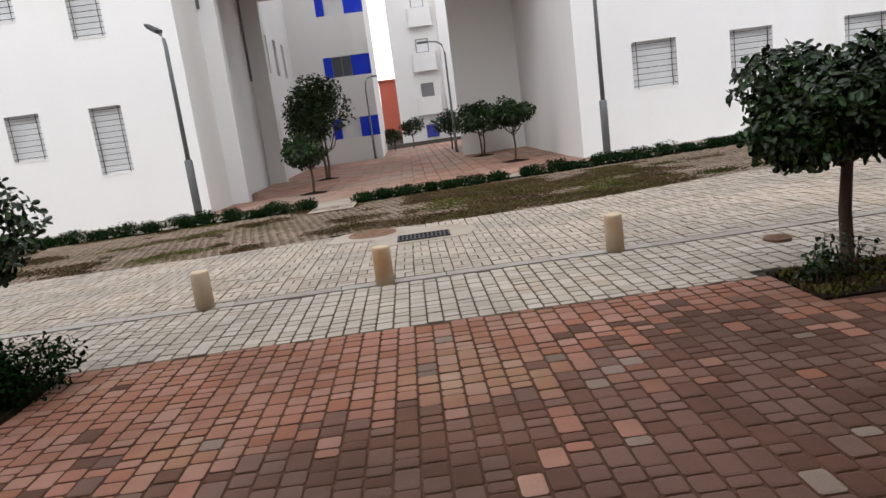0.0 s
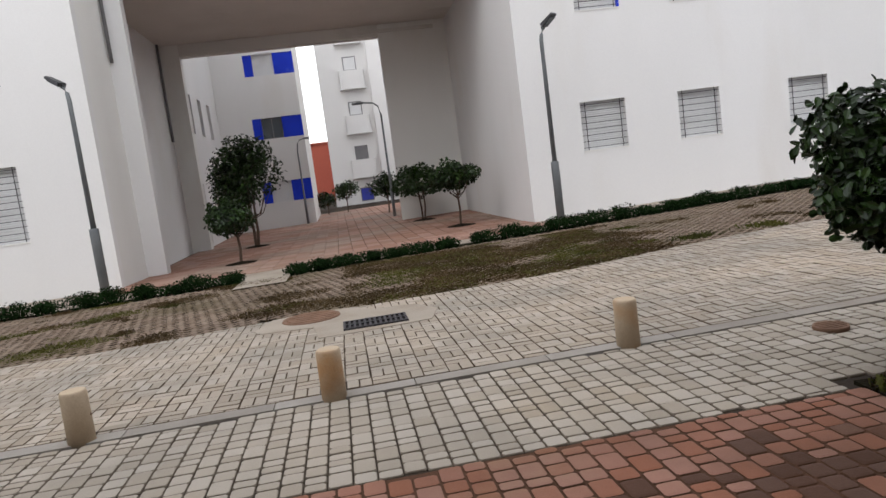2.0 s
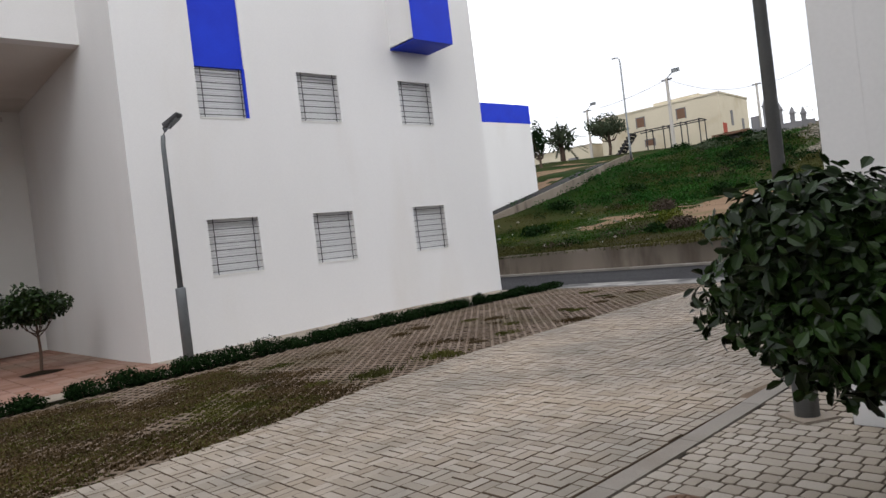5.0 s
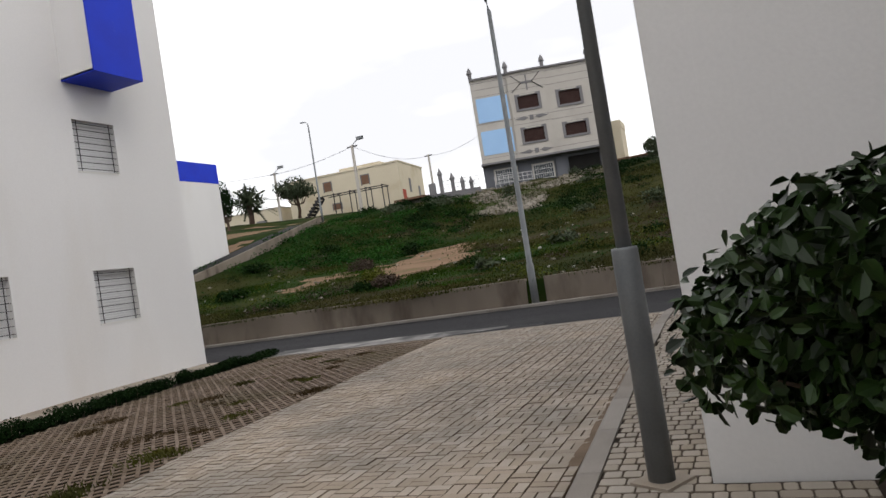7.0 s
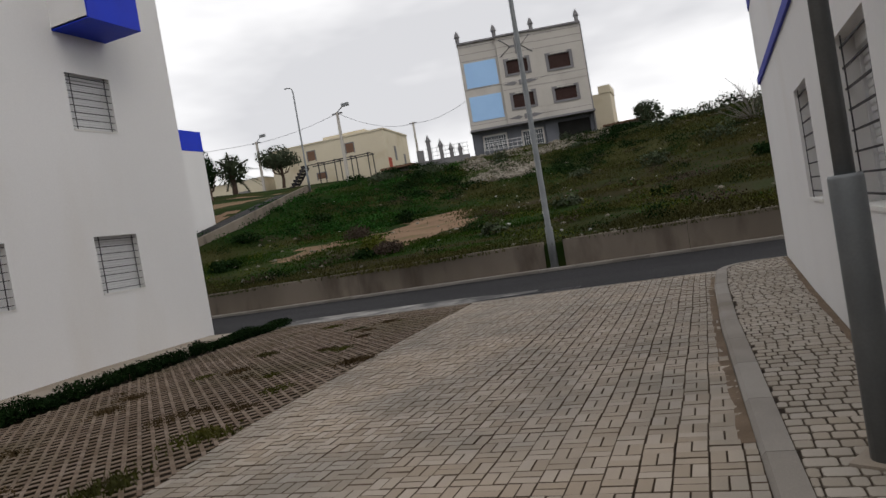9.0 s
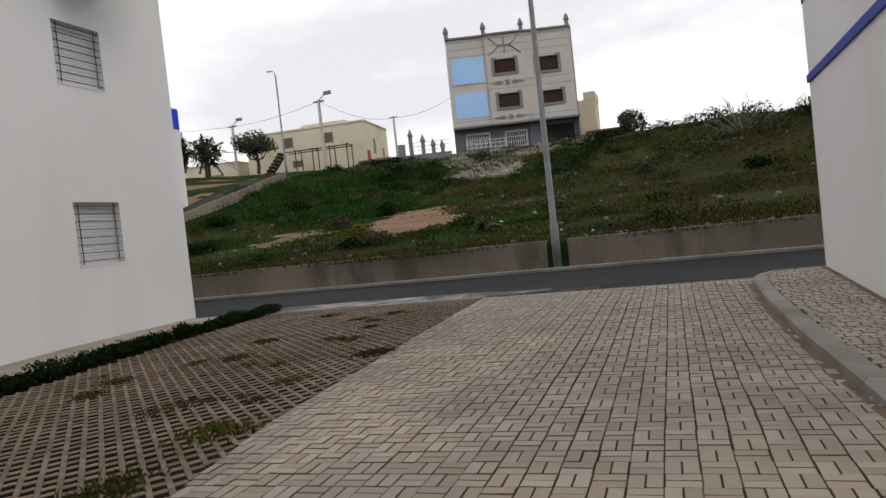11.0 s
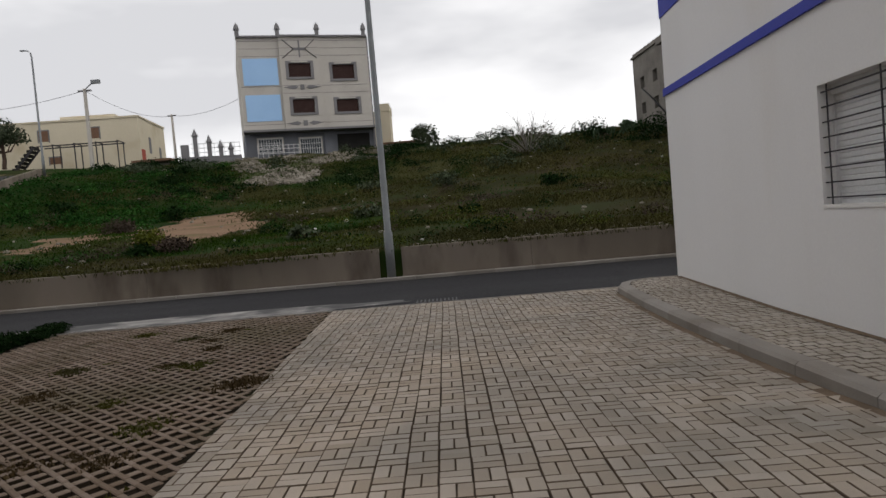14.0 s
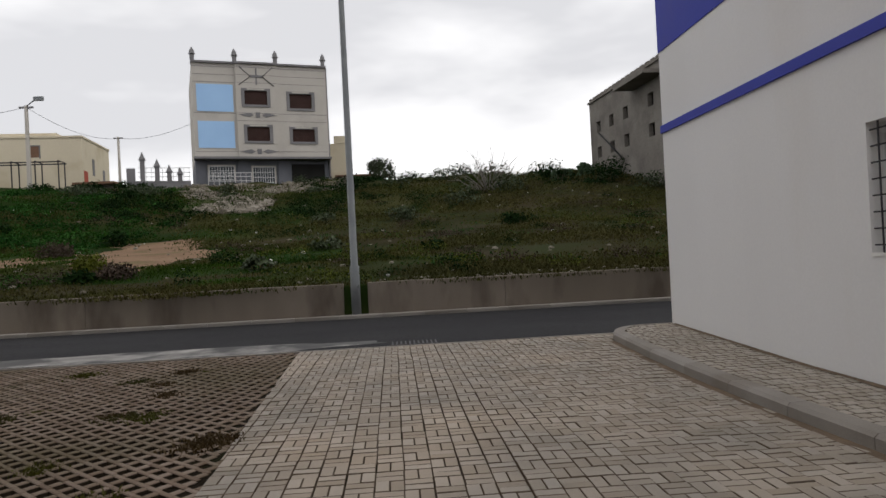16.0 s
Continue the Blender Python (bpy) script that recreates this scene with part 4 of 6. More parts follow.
for y in (-0.06, 1.4):
    bm = bmesh.new()
    bm_tube(bm, [(0, y, 2.7), (1.4, y, 1.1), (2.8, y, -0.5)], [0.12] * 3, 6)
    part("stringer", bm, M["iron"], st)

# unfinished grey blockwork building
gb = empty("unfinished_building", pose(70, -8.6, 8.0, 0, 0, 183), "unfinished grey blockwork building with empty window openings", "building")
L = 24.0
hl = []
for z in (0.9, 3.2):
    for x in (1.7, 4.9, 8.1, 13.0):
        hl.append((x, z + 3.0, x + 1.05, z + 4.0))
bm = bmesh.new()
wall_mesh(bm, L, 9.2, hl, 0.35)
w = part("wall", bm, M["block"], gb)
w.location = (0, 0, -2.5)
box_part("inner_dark", (0.4, 0.6, -2, L - 0.4, 0.7, 6.4), M["void"], gb)
box_part("side_wall", (-0.003, 0.353, -2.5, 0.35, 9, 6.7), M["block"], gb)
box_part("roof", (-0.15, -0.15, 6.7, L + 0.1, 9, 6.88), M["block"], gb)
for q in range(24):
    box_part("parapet_block", (q * 0.98 + 0.05, 0.0, 6.88, q * 0.98 + 0.72, 0.3, 7.15), M["block"], gb)
box_part("balcony_slab", (10.2, -1.6, 5.6, 16, -0.003, 5.9), M["block"], gb)
bm = bmesh.new()
bm_tube(bm, [(2.4, -0.1, 3.6), (5.0, -0.12, 2.2), (7.6, -0.1, 0.6)], [0.07] * 3, 6)
part("hanging_cable", bm, M["cable"], gb)


# ---- street furniture ----
def lamp_post(x, y, height, aim, sleeve=1.45, r=0.052, label="grey galvanised street lamp with thicker base sleeve"):
    z = ground_z(x, y)
    p = empty("street_lamp", pose(x, y, z, 0, 0, aim), label, "street lamp", "court lamps")
    bm = bmesh.new()
    bm_tube(bm, [(0, 0, -0.1), (0, 0, sleeve - 0.02), (0, 0, sleeve)], [r * 1.8, r * 1.8, r * 1.7], 16)
    part("base_sleeve", bm, M["galv"], p)
    bm = bmesh.new()
    bm_tube(bm, [(0, 0, sleeve - 0.05), (0, 0, height - 0.35), (0.02, 0, height - 0.2), (0.07, 0, height - 0.08), (0.16, 0, height)],
            [r * 1.05, r * 0.85, r * 0.8, r * 0.75, r * 0.7], 14)
    part("pole", bm, M["galv"], p)
    head = new("lamp_head")
    head.parent, head.matrix_local = p, pose(0.10, 0, height - 0.03, 0, -34, 0)
    bm = bmesh.new()
    bm_box(bm, 0, -0.12, -0.04, 0.37, 0.12, 0.055)
    for v in bm.verts:
        if v.co.x > 0.3:
            v.co.y *= 0.85
            v.co.z *= 0.6
    bmesh.ops.bevel(bm, geom=bm.edges[:], offset=0.015, segments=2, affect="EDGES")
    part("housing", bm, M["head"], head, "dark grey lamp housing")
    box_part("lens", (0.08, -0.085, -0.046, 0.30, 0.085, -0.038), M["glass"], head)
    box_part("neck", (-0.06, -0.035, -0.03, 0.03, 0.035, 0.02), M["head"], head)
    box_part("foot_plate", (-0.14, -0.14, -0.06, 0.14, 0.14, 0.018), M["apron"], p)
    return p


lamp_post(6.63, 17.75, 4.5, -50)
lamp_post(-3.38, 17.4, 4.4, 160)
lamp_post(6.83, 6.79, 5.6, 60, 1.47, 0.046)


def arm_lamp(x, y, height, reach, aim, base=None, r=0.07, label="tall grey street lamp with a curved arm"):
    z = ground_z(x, y) if base is None else base
    p = empty("street_lamp", pose(x, y, z, 0, 0, aim), label, "street lamp")
    bm = bmesh.new()
    bm_tube(bm, [(0, 0, -0.3), (0, 0, 1.2), (0, 0, 1.22), (0, 0, height - 0.5), (reach * 0.12, 0, height - 0.15), (reach * 0.4, 0, height), (reach, 0, height + 0.06)],
            [r * 1.3, r * 1.3, r, r * 0.75, r * 0.65, r * 0.6, r * 0.55], 12)
    part("pole", bm, M["galv"], p)
    box_part("lamp_head", (reach - 0.05, -0.08, height + 0.01, reach + min(0.45, reach * 0.6), 0.08, height + 0.10), M["galv"], p, "", 0.02)
    return p


arm_lamp(0.06, 35.6, 3.95, 0.4, 0, None, 0.045)
arm_lamp(3.82, 31.0, 4.72, 0.7, 170, None, 0.05)
arm_lamp(21.95, 11.60, 9.2, 1.4, 180, 0.0, 0.085)
arm_lamp(58.3, 40.8, 9.3, 0.5, 95, 7.7, 0.085)
POLES = [(69.5, 42.6, 8.75, 7.6), (99.0, 45.9, 12.0, 6.7), (80.0, 60.6, 11.2, 6.3)]
for x, y, z, hgt in POLES:
    p = empty("utility_pole", pose(x, y, z), "pale concrete utility pole carrying wires", "pole", "hill poles")
    bm = bmesh.new()
    bm_box(bm, -0.16, -0.16, -1.2, 0.16, 0.16, hgt)
    for v in bm.verts:
        if v.co.z > 1:
            v.co.x *= 0.7
            v.co.y *= 0.7
    part("post", bm, M["stone"], p)
    box_part("cross_arm", (-0.1, -0.6, hgt - 0.25, 0.1, 0.6, hgt - 0.1), M["stonegrey"], p)
    if x < 90:
        bm = bmesh.new()
        bm_tube(bm, [(0, 0, hgt - 0.1), (0, -0.5, hgt + 0.3), (0, -0.75, hgt + 0.45)], [0.05, 0.05, 0.05], 6)
        bm_box(bm, -0.14, -1.5, hgt + 0.4, 0.14, -0.7, hgt + 0.75)
        part("lamp", bm, M["galv"], p)


def cable(a, b, sag, label="thin black overhead cable"):
    bm = bmesh.new()
    pts = []
    for i in range(13):
        s = i / 12
        q = Vector(a).lerp(Vector(b), s)
        q.z -= sag * 4 * s * (1 - s)
        pts.append(q)
    bm_tube(bm, pts, [0.022] * 13, 4, False)
    return single("cable", bm, M["cable"], label, "cable")


cable((80.0, 60.6, 17.3), (69.5, 42.6, 16.2), 0.35)
cable((70.0, 90, 19.0), (80.0, 60.6, 17.3), 0.5)
cable((69.5, 42.6, 16.2), (99.0, 45.9, 18.5), 0.9)
cable((99.0, 45.9, 18.5), (82.0, 29.2, 18.0), 1.0)

for i, (x, y) in enumerate(((-0.27, 7.11), (1.42, 7.11), (3.63, 7.15))):
    z = ground_z(x, y)
    b = empty("bollard", pose(x, y, z - 0.02, 0, 0, 40 * i), "short round ochre concrete bollard with rusty stains", "bollard", "court bollards")
    bm = bmesh.new()
    bm_tube(bm, [(0, 0, -0.05), (0, 0, 0.355), (0, 0, 0.372), (0, 0, 0.378)], [0.088, 0.086, 0.082, 0.074], 28)
    part("post", bm, M["bollard"], b)
    bm = bmesh.new()
    bm_tube(bm, [(0.08, 0, 0.2), (0.0875, 0, 0.2)], [0.012, 0.012], 8)
    part("bolt_hole", bm, M["rust"], b, "small rusty bolt")

# drain with its apron and the round cover beside it
bm = bmesh.new()
outline = [(0.50, 10.15), (0.62, 9.95), (1.18, 9.85), (1.25, 9.22), (1.8, 9.22), (2.42, 9.30), (2.55, 9.85), (2.35, 10.35), (1.85, 10.45), (1.65, 10.80), (1.1, 10.92), (0.65, 10.78)]
top = [bm.verts.new((x, y, 0.006 + ground_z(x, y))) for x, y in outline]
low = [bm.verts.new((x, y, -0.06 + ground_z(x, y))) for x, y in outline]
bm.faces.new(top)
for i in range(len(top)):
    bm.faces.new((top[i], low[i], low[(i + 1) % len(top)], top[(i + 1) % len(top)]))
single("drain_apron", bm, M["apron"], "worn concrete apron round the drain covers", "concrete", kind="structure")
gz0 = ground_z(1.8, 9.6) + 0.006
g = empty("drain_grate", pose(1.50, 9.37, gz0), "dark cast-iron drain grate with slots", "drain grate")
# flat near-black sheet put in for the unlit depth under the bars
box_part("pit", (0.02, 0.02, 0.001, 0.66, 0.38, 0.003), M["void"], g)
for y0, y1 in ((0, 0.03), (0.37, 0.40), (0.185, 0.215)):
    box_part("grate_rim", (0, y0, 0, 0.68, y1, 0.022), M["iron"], g)
for i in range(13):
    x = 0.0 + i * 0.0545
    box_part("grate_bar", (x, 0.03, 0.002, x + 0.026, 0.37, 0.020), M["iron"], g)


def round_cover(x, y, r, mat, label, z=0.008):
    g = empty("manhole_cover", pose(x, y, ground_z(x, y) + z), label, "manhole cover")
    bm = bmesh.new()
    bm_tube(bm, [(0, 0, -0.03), (0, 0, 0.008), (0, 0, 0.012)], [r, r, r * 0.98], 32)
    part("lid", bm, mat, g)
    bm = bmesh.new()
    for k in range(32):
        a0, a1 = k * math.tau / 32, (k + 1) * math.tau / 32
        q = [bm.verts.new((rr * math.cos(a), rr * math.sin(a), 0.016)) for rr, a in ((r * 0.9, a0), (r * 0.98, a0), (r * 0.98, a1), (r * 0.9, a1))]
        bm.faces.new(q)
    part("rim", bm, mat, g)
    for k in range(5):
        s = (k - 2) * r * 0.32
        half = math.sqrt(max(r * r * 0.72 - s * s, 0.0001))
        box_part("rib", (-half, s - r * 0.05, 0.012, half, s + r * 0.05, 0.017), mat, g)
    return g


round_cover(1.13, 10.46, 0.34, M["rust"], "round rusty iron manhole cover")
round_cover(4.98, 6.72, 0.12, M["rust"], "small round rusty access cover", 0.012)
g = empty("road_grate", pose(16.45, 10.04, -0.012), "iron road gully grate", "drain grate")
# thin dark sheet on the road, painted in place of the gully's shade
box_part("pit", (0.0, 0, 0.0, 0.48, 0.75, 0.003), M["void"], g)
for i in range(11):
    box_part("grate_bar", (0.0, i * 0.07, 0.003, 0.48, i * 0.07 + 0.025, 0.012), M["iron"], g)
box_part("grate_rim", (-0.03, -0.02, 0.0, 0.0, 0.77, 0.022), M["iron"], g)

# ---- planting ----
rng = np.random.RandomState(5)


def leaf_cloud(name, blobs, count, size, mat, parent, label="", droop=0.2, fill=0.55, long=1.8):
    """Many small folded leaves in and on uneven clumps (centre x, y, z, radius x, y, z)."""
    vol = np.array([b[3] * b[4] * b[5] for b in blobs]) ** 0.7
    pick = rng.choice(len(blobs), count, p=vol / vol.sum())
    bl = np.array(blobs)[pick]
    d = rng.normal(size=(count, 3))
    d /= np.linalg.norm(d, axis=1)[:, None]
    rad = fill + (1.06 - fill) * rng.rand(count) ** 0.6
    p = bl[:, :3] + d * bl[:, 3:6] * rad[:, None]
    nrm = d + 0.8 * rng.normal(size=(count, 3)) + np.array([0, 0, 0.5])
    nrm /= np.linalg.norm(nrm, axis=1)[:, None]
    t = np.cross(nrm, rng.normal(size=(count, 3)))
    t[:, 2] -= droop
    t /= np.linalg.norm(t, axis=1)[:, None]
    s = np.cross(nrm, t)
    s /= np.linalg.norm(s, axis=1)[:, None]
    w = size * (0.7 + 0.6 * rng.rand(count))[:, None]
    le = w * long
    fold = nrm * w * 0.18
    a, b_, c, e = p, p + t * le, p + t * le * 0.46 + s * w * 0.48 + fold, p + t * le * 0.46 - s * w * 0.48 + fold
    m1, m2 = p + t * le * 0.82 + s * w * 0.42 + fold * 0.7, p + t * le * 0.82 - s * w * 0.42 + fold * 0.7
    verts = np.stack([a, c, m1, b_, m2, e], 1).reshape(-1, 3)
    base = np.arange(count)[:, None] * 6
    faces = np.concatenate([base + np.array([[0, 1, 2, 3]]), base + np.array([[0, 3, 4, 5]])])
    ob = new(name, mesh_from(name, verts, faces.tolist(), mat))
    ob.parent = parent
    return tagged(ob, label)


def clumps(cx, cy, cz, rx, ry, rz, count, inner=0.62, small=0.42):
    out = [(cx, cy, cz, rx * inner, ry * inner, rz * inner)]
    for i in range(count):
        a, e = rng.rand() * math.tau, math.asin(rng.uniform(-0.75, 1))
        k = rng.uniform(0.5, 0.74)
        s = small * rng.uniform(0.75, 1.25)
        out.append((cx + rx * k * math.cos(a) * math.cos(e), cy + ry * k * math.sin(a) * math.cos(e), cz + rz * k * math.sin(e), rx * s, ry * s, rz * s))
    return out


def small_tree(x, y, z, stem, crown, leaves, size, label, mat="leaf", lean=0.03, stems=1, r=0.035, group="", count=13, turn=0):
    """A clipped street tree: slim stem, forking limbs, leafy crown (centre height, radius across, radius up)."""
    tr = empty("tree", pose(x, y, z, 0, 0, turn), label, "tree", group)
    ch, cr, cu = crown
    for k in range(stems):
        ox = (k - (stems - 1) / 2) * 0.16
        bm = bmesh.new()
        bm_tube(bm, [(ox * 0.4, 0, -0.1), (ox * 0.5, 0.0, 0.1), (ox * 0.8 + lean, 0.01, stem * 0.55), (ox + lean * 0.4, -0.01, stem), (ox * 1.2, 0.02, ch)],
                [r * 1.35, r * 1.1, r, r * 0.9, r * 0.5], 10)
        part("trunk", bm, M["bark"], tr)
    for k in range(7):
        a = k * 2.4
        bm = bmesh.new()
        bm_tube(bm, [(0, 0, stem * 0.92 + 0.02 * k), (cr * 0.3 * math.cos(a), cr * 0.3 * math.sin(a), stem + 0.12), (cr * 0.75 * math.cos(a), cr * 0.75 * math.sin(a), ch + cu * 0.3 * math.sin(k * 1.7))],
                [r * 0.55, r * 0.4, r * 0.15], 6)
        part("limb", bm, M["bark"], tr)
    leaf_cloud("crown", clumps(0, 0, ch, cr, cr, cu, count), leaves, size, M[mat], tr)
    return tr


small_tree(4.92, 5.62, 0.0, 0.78, (1.16, 0.70, 0.50), 14500, 0.037, "clipped ficus tree with glossy dark leaves in a planted bed", r=0.044, lean=-0.02, stems=1, group="court trees", count=22, turn=58)
small_tree(-1.33, 5.35, 0.0, 0.7, (1.14, 0.66, 0.52), 7000, 0.037, "clipped ficus tree with glossy dark leaves beside the path", r=0.034, group="court trees", count=16)
small_tree(-1.10, 20.9, ground_z(-1.1, 20.9), 0.75, (1.22, 0.70, 0.60), 3000, 0.06, "small round clipped tree in the passage", r=0.035, group="passage trees")
small_tree(-1.25, 26.0, ground_z(-1.6, 26.2), 1.0, (2.3, 1.2, 1.35), 5200, 0.07, "taller bushy tree in the passage", r=0.045, stems=2, group="passage trees", count=18)
small_tree(4.95, 21.7, ground_z(4.9, 21.8), 0.85, (1.42, 0.66, 0.52), 2400, 0.06, "round clipped tree in the passage", r=0.03, group="passage trees")
small_tree(4.45, 26.2, ground_z(4.8, 26.4), 0.8, (1.40, 0.85, 0.62), 2400, 0.065, "round clipped tree in the passage", r=0.03, stems=2, group="passage trees")
small_tree(2.05, 41.5, -0.3, 0.8, (1.35, 0.75, 0.55), 700, 0.08, "small round tree in the rear court", group="rear trees")
small_tree(0.95, 42.5, -0.3, 0.5, (0.9, 0.62, 0.5), 600, 0.08, "low round shrub tree in the rear court", group="rear trees")
small_tree(3.85, 34.5, -0.3, 0.8, (1.4, 0.9, 0.68), 1300, 0.07, "round tree in the rear court", group="rear trees")


for x, y in ((-1.10, 20.9), (-1.25, 26.0), (4.95, 21.7), (4.45, 26.2)):
    bm = bmesh.new()
    ring = [bm.verts.new((0.42 * math.cos(a) * (1 + 0.1 * noise.noise((3 * math.cos(a), 3 * math.sin(a), x))), 0.42 * math.sin(a), 0.0)) for a in np.linspace(0, math.tau, 24, endpoint=False)]
    peak = bm.verts.new((0, 0, 0.06))
    for q in range(24):
        bm.faces.new((ring[q], ring[(q + 1) % 24], peak))
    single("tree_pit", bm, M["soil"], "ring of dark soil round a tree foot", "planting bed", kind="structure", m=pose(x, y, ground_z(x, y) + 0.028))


def low_bush(name, x, y, z, rx, ry, rz, leaves, size, label, mat="hedge", group="", category="shrub", fill=0.35):
    b = empty(name, pose(x, y, z), label, category, group)
    blobs = [(0, 0, rz * 0.45, rx * 0.85, ry * 0.85, rz * 0.6)]
    for i in range(6):
        blobs.append((rng.uniform(-0.55, 0.55) * rx, rng.uniform(-0.5, 0.5) * ry, rz * rng.uniform(0.3, 0.65), rx * rng.uniform(0.35, 0.5), ry * rng.uniform(0.4, 0.55), rz * rng.uniform(0.4, 0.6)))
    leaf_cloud("foliage", blobs, leaves, size, M[mat], b, fill=fill)
    bm = bmesh.new()
    for k in range(3):
        a = k * 2.1
        bm_tube(bm, [(0.02 * math.cos(a), 0.02 * math.sin(a), -0.05), (rx * 0.4 * math.cos(a), ry * 0.4 * math.sin(a), rz * 0.6)], [0.012, 0.005], 5)
    part("stem", bm, M["bark"], b)
    return b


low_bush("shrub", -1.02, 5.22, 0.0, 0.46, 0.44, 0.38, 3000, 0.022, "low dense dark green shrub at the bed's edge", fill=0.3)
for i, (x, y, s) in enumerate(((4.62, 5.45, 0.16), (4.78, 5.40, 0.22), (4.50, 5.30, 0.12))):
    low_bush("seedling", x, y, 0.01, s, s * 0.8, s * 1.5, 110, 0.026, "small leafy seedling in the tree bed", "leaf", "bed seedlings", "seedling", 0.2)
# hedge of separate little bushes along the facade
x = -9.0
while x < 17.3:
    w = rng.uniform(0.28, 0.44)
    if -0.45 < x < 0.55 or 3.85 < x < 4.35 or (x > 13 and rng.rand() < 0.2):
        x += 0.2
        continue
    y = lerp_table(x, [-9, -1, 0.6, 3.8, 4.4, 17.3], [15.85, 16.0, 16.15, 16.45, 16.6, 17.2]) + rng.uniform(-0.05, 0.05)
    low_bush("hedge_bush", x, y, ground_z(x, y), w * 1.05, 0.30, rng.uniform(0.18, 0.30) * lerp_table(x, [11, 14, 17], [1, 0.85, 0.6]), 1300, 0.024, "low clipped dark green hedge bush along the facade", "hedge", "facade hedge", "hedge")
    x += w * 1.45

# soil beds
BED_WEEDS = []
for nm, dims in (("planting_bed", (4.36, 4.98, -0.1, 6.3, 5.74, -0.004)), ("planting_bed", (-9.0, -0.8, -0.1, -0.86, 5.46, 0.015))):
    bm = bmesh.new()
    bm_box(bm, *dims)
    bmesh.ops.subdivide_edges(bm, edges=bm.edges[:], cuts=12, use_grid_fill=True)
    for v in bm.verts:
        if v.co.z > -0.03:
            v.co.z += 0.018 * noise.noise((v.co.x * 3, v.co.y * 3, 2)) + 0.006
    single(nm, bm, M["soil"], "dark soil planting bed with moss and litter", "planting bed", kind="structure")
for k, (m, count) in enumerate(((M["moss"], 260), (M["mossbrown"], 320))):
    pl = [(rng.uniform(4.4, 6.26), rng.uniform(5.02, 5.72), 0.0, rng.uniform(0.5, 1.2)) for q in range(count)]
    BED_WEEDS.append((pl, m))
# paths behind the hedge and the small ramp between its two lengths
verts, faces = [], []
xs = list(np.arange(-14, 16.6, 0.8))
for x in xs:
    verts += [(x, lerp_table(x, [-14, 0, 4.4, 17.3], [16.15, 16.3, 16.8, 17.4]), ground_z(x, 16.8) + 0.006), (x, FY, ground_z(x, 19) + 0.02)]
for i in range(len(xs) - 1):
    faces.append((2 * i, 2 * i + 2, 2 * i + 3, 2 * i + 1))
tagged(new("pavement", mesh_from("pavement", verts, faces, M["apron"])), "worn concrete path along the facade", "path", kind="structure")
verts = [(x, y, ground_z(x, y) + 0.008) for y in (14.9, 15.6, 16.5) for x in (-0.45, 0.5)]
tagged(new("pavement_ramp", mesh_from("pavement_ramp", verts, [(0, 1, 3, 2), (2, 3, 5, 4)], M["apron"])), "small worn concrete ramp between the hedges", "ramp", kind="structure")


# grasses and stones
def tufts(name, places, blade, mat, label, blades=6, spread=0.5, wide=0.13, rise=(0.25, 0.9)):
    verts, faces = [], []
    for x, y, z, s in places:
        for k in range(blades):
            a, ln = rng.rand() * math.tau, s * blade * rng.uniform(0.6, 1.3)
            bx, by = x + spread * s * rng.normal() * 0.5, y + spread * s * rng.normal() * 0.5
            w = ln * wide
            tip = (bx + ln * 0.5 * math.cos(a), by + ln * 0.5 * math.sin(a), z + ln * rng.uniform(*rise))
            i = len(verts)
            verts += [(bx - w * math.sin(a), by + w * math.cos(a), z - 0.02), (bx + w * math.sin(a), by - w * math.cos(a), z - 0.02),
                      (bx + ln * 0.22 * math.cos(a) + w * 0.7 * math.sin(a), by + ln * 0.22 * math.sin(a) - w * 0.7 * math.cos(a), z + ln * 0.45), tip]
            faces += [(i, i + 1, i + 2), (i, i + 2, i + 3)]
    return tagged(new(name, mesh_from(name, verts, faces, mat)), label, "grass", kind="stuff")


places = []
while len(places) < 22000:
    x, y = 22.5 + 46 * rng.rand() ** 1.6, rng.uniform(-14, 37)
    thick = noise.noise((x * 0.22, y * 0.22, 9))
    if bare(x, y) or rng.rand() > 0.4 + 1.3 * thick:
        continue
    places.append((x, y, hill_z(x, y), (0.55 + 0.7 * rng.rand()) * (1.0 + 0.6 * max(thick, 0)) * (0.8 + (x - 22) / 60)))
green = [p for p in places if not dry(p[0], p[1])]
straw = [p for p in places if dry(p[0], p[1])]
tufts("grass", green, 0.115, M["grass"], "rough dark green hillside grass", 12, 1.1, 0.12, (0.1, 0.7))
tufts("dry_grass", straw, 0.135, M["drygrass"], "straw-coloured dry hillside grass", 12, 1.1, 0.10, (0.1, 0.75))
places = []
while len(places) < 900:
    x, y = rng.uniform(22.45, 23.4), rng.uniform(-10, 36)
    places.append((x, y, hill_z(x, y), rng.uniform(0.6, 1.2)))
tufts("grass", places, 0.16, M["drygrass"], "straggling grass along the top of the low wall")
def weeds(count, test, seed_z, blade, mat, label):
    places = []
    while len(places) < count:
        x, y = rng.uniform(-7, 13), rng.uniform(10.6, 16.0)
        if y < lawn_edge(x) + 0.06 or (-0.5 < x < 2.5 and y < 10.95) or noise.noise((x * 0.7, y * 1.0, seed_z)) < test(x, y):
            continue
        places.append((x, y, ground_z(x, y) - 0.02, rng.uniform(0.5, 1.2)))
    tufts("weeds", places, blade * 0.75, mat, label, 13, 0.16, 0.2, (0.15, 0.6))


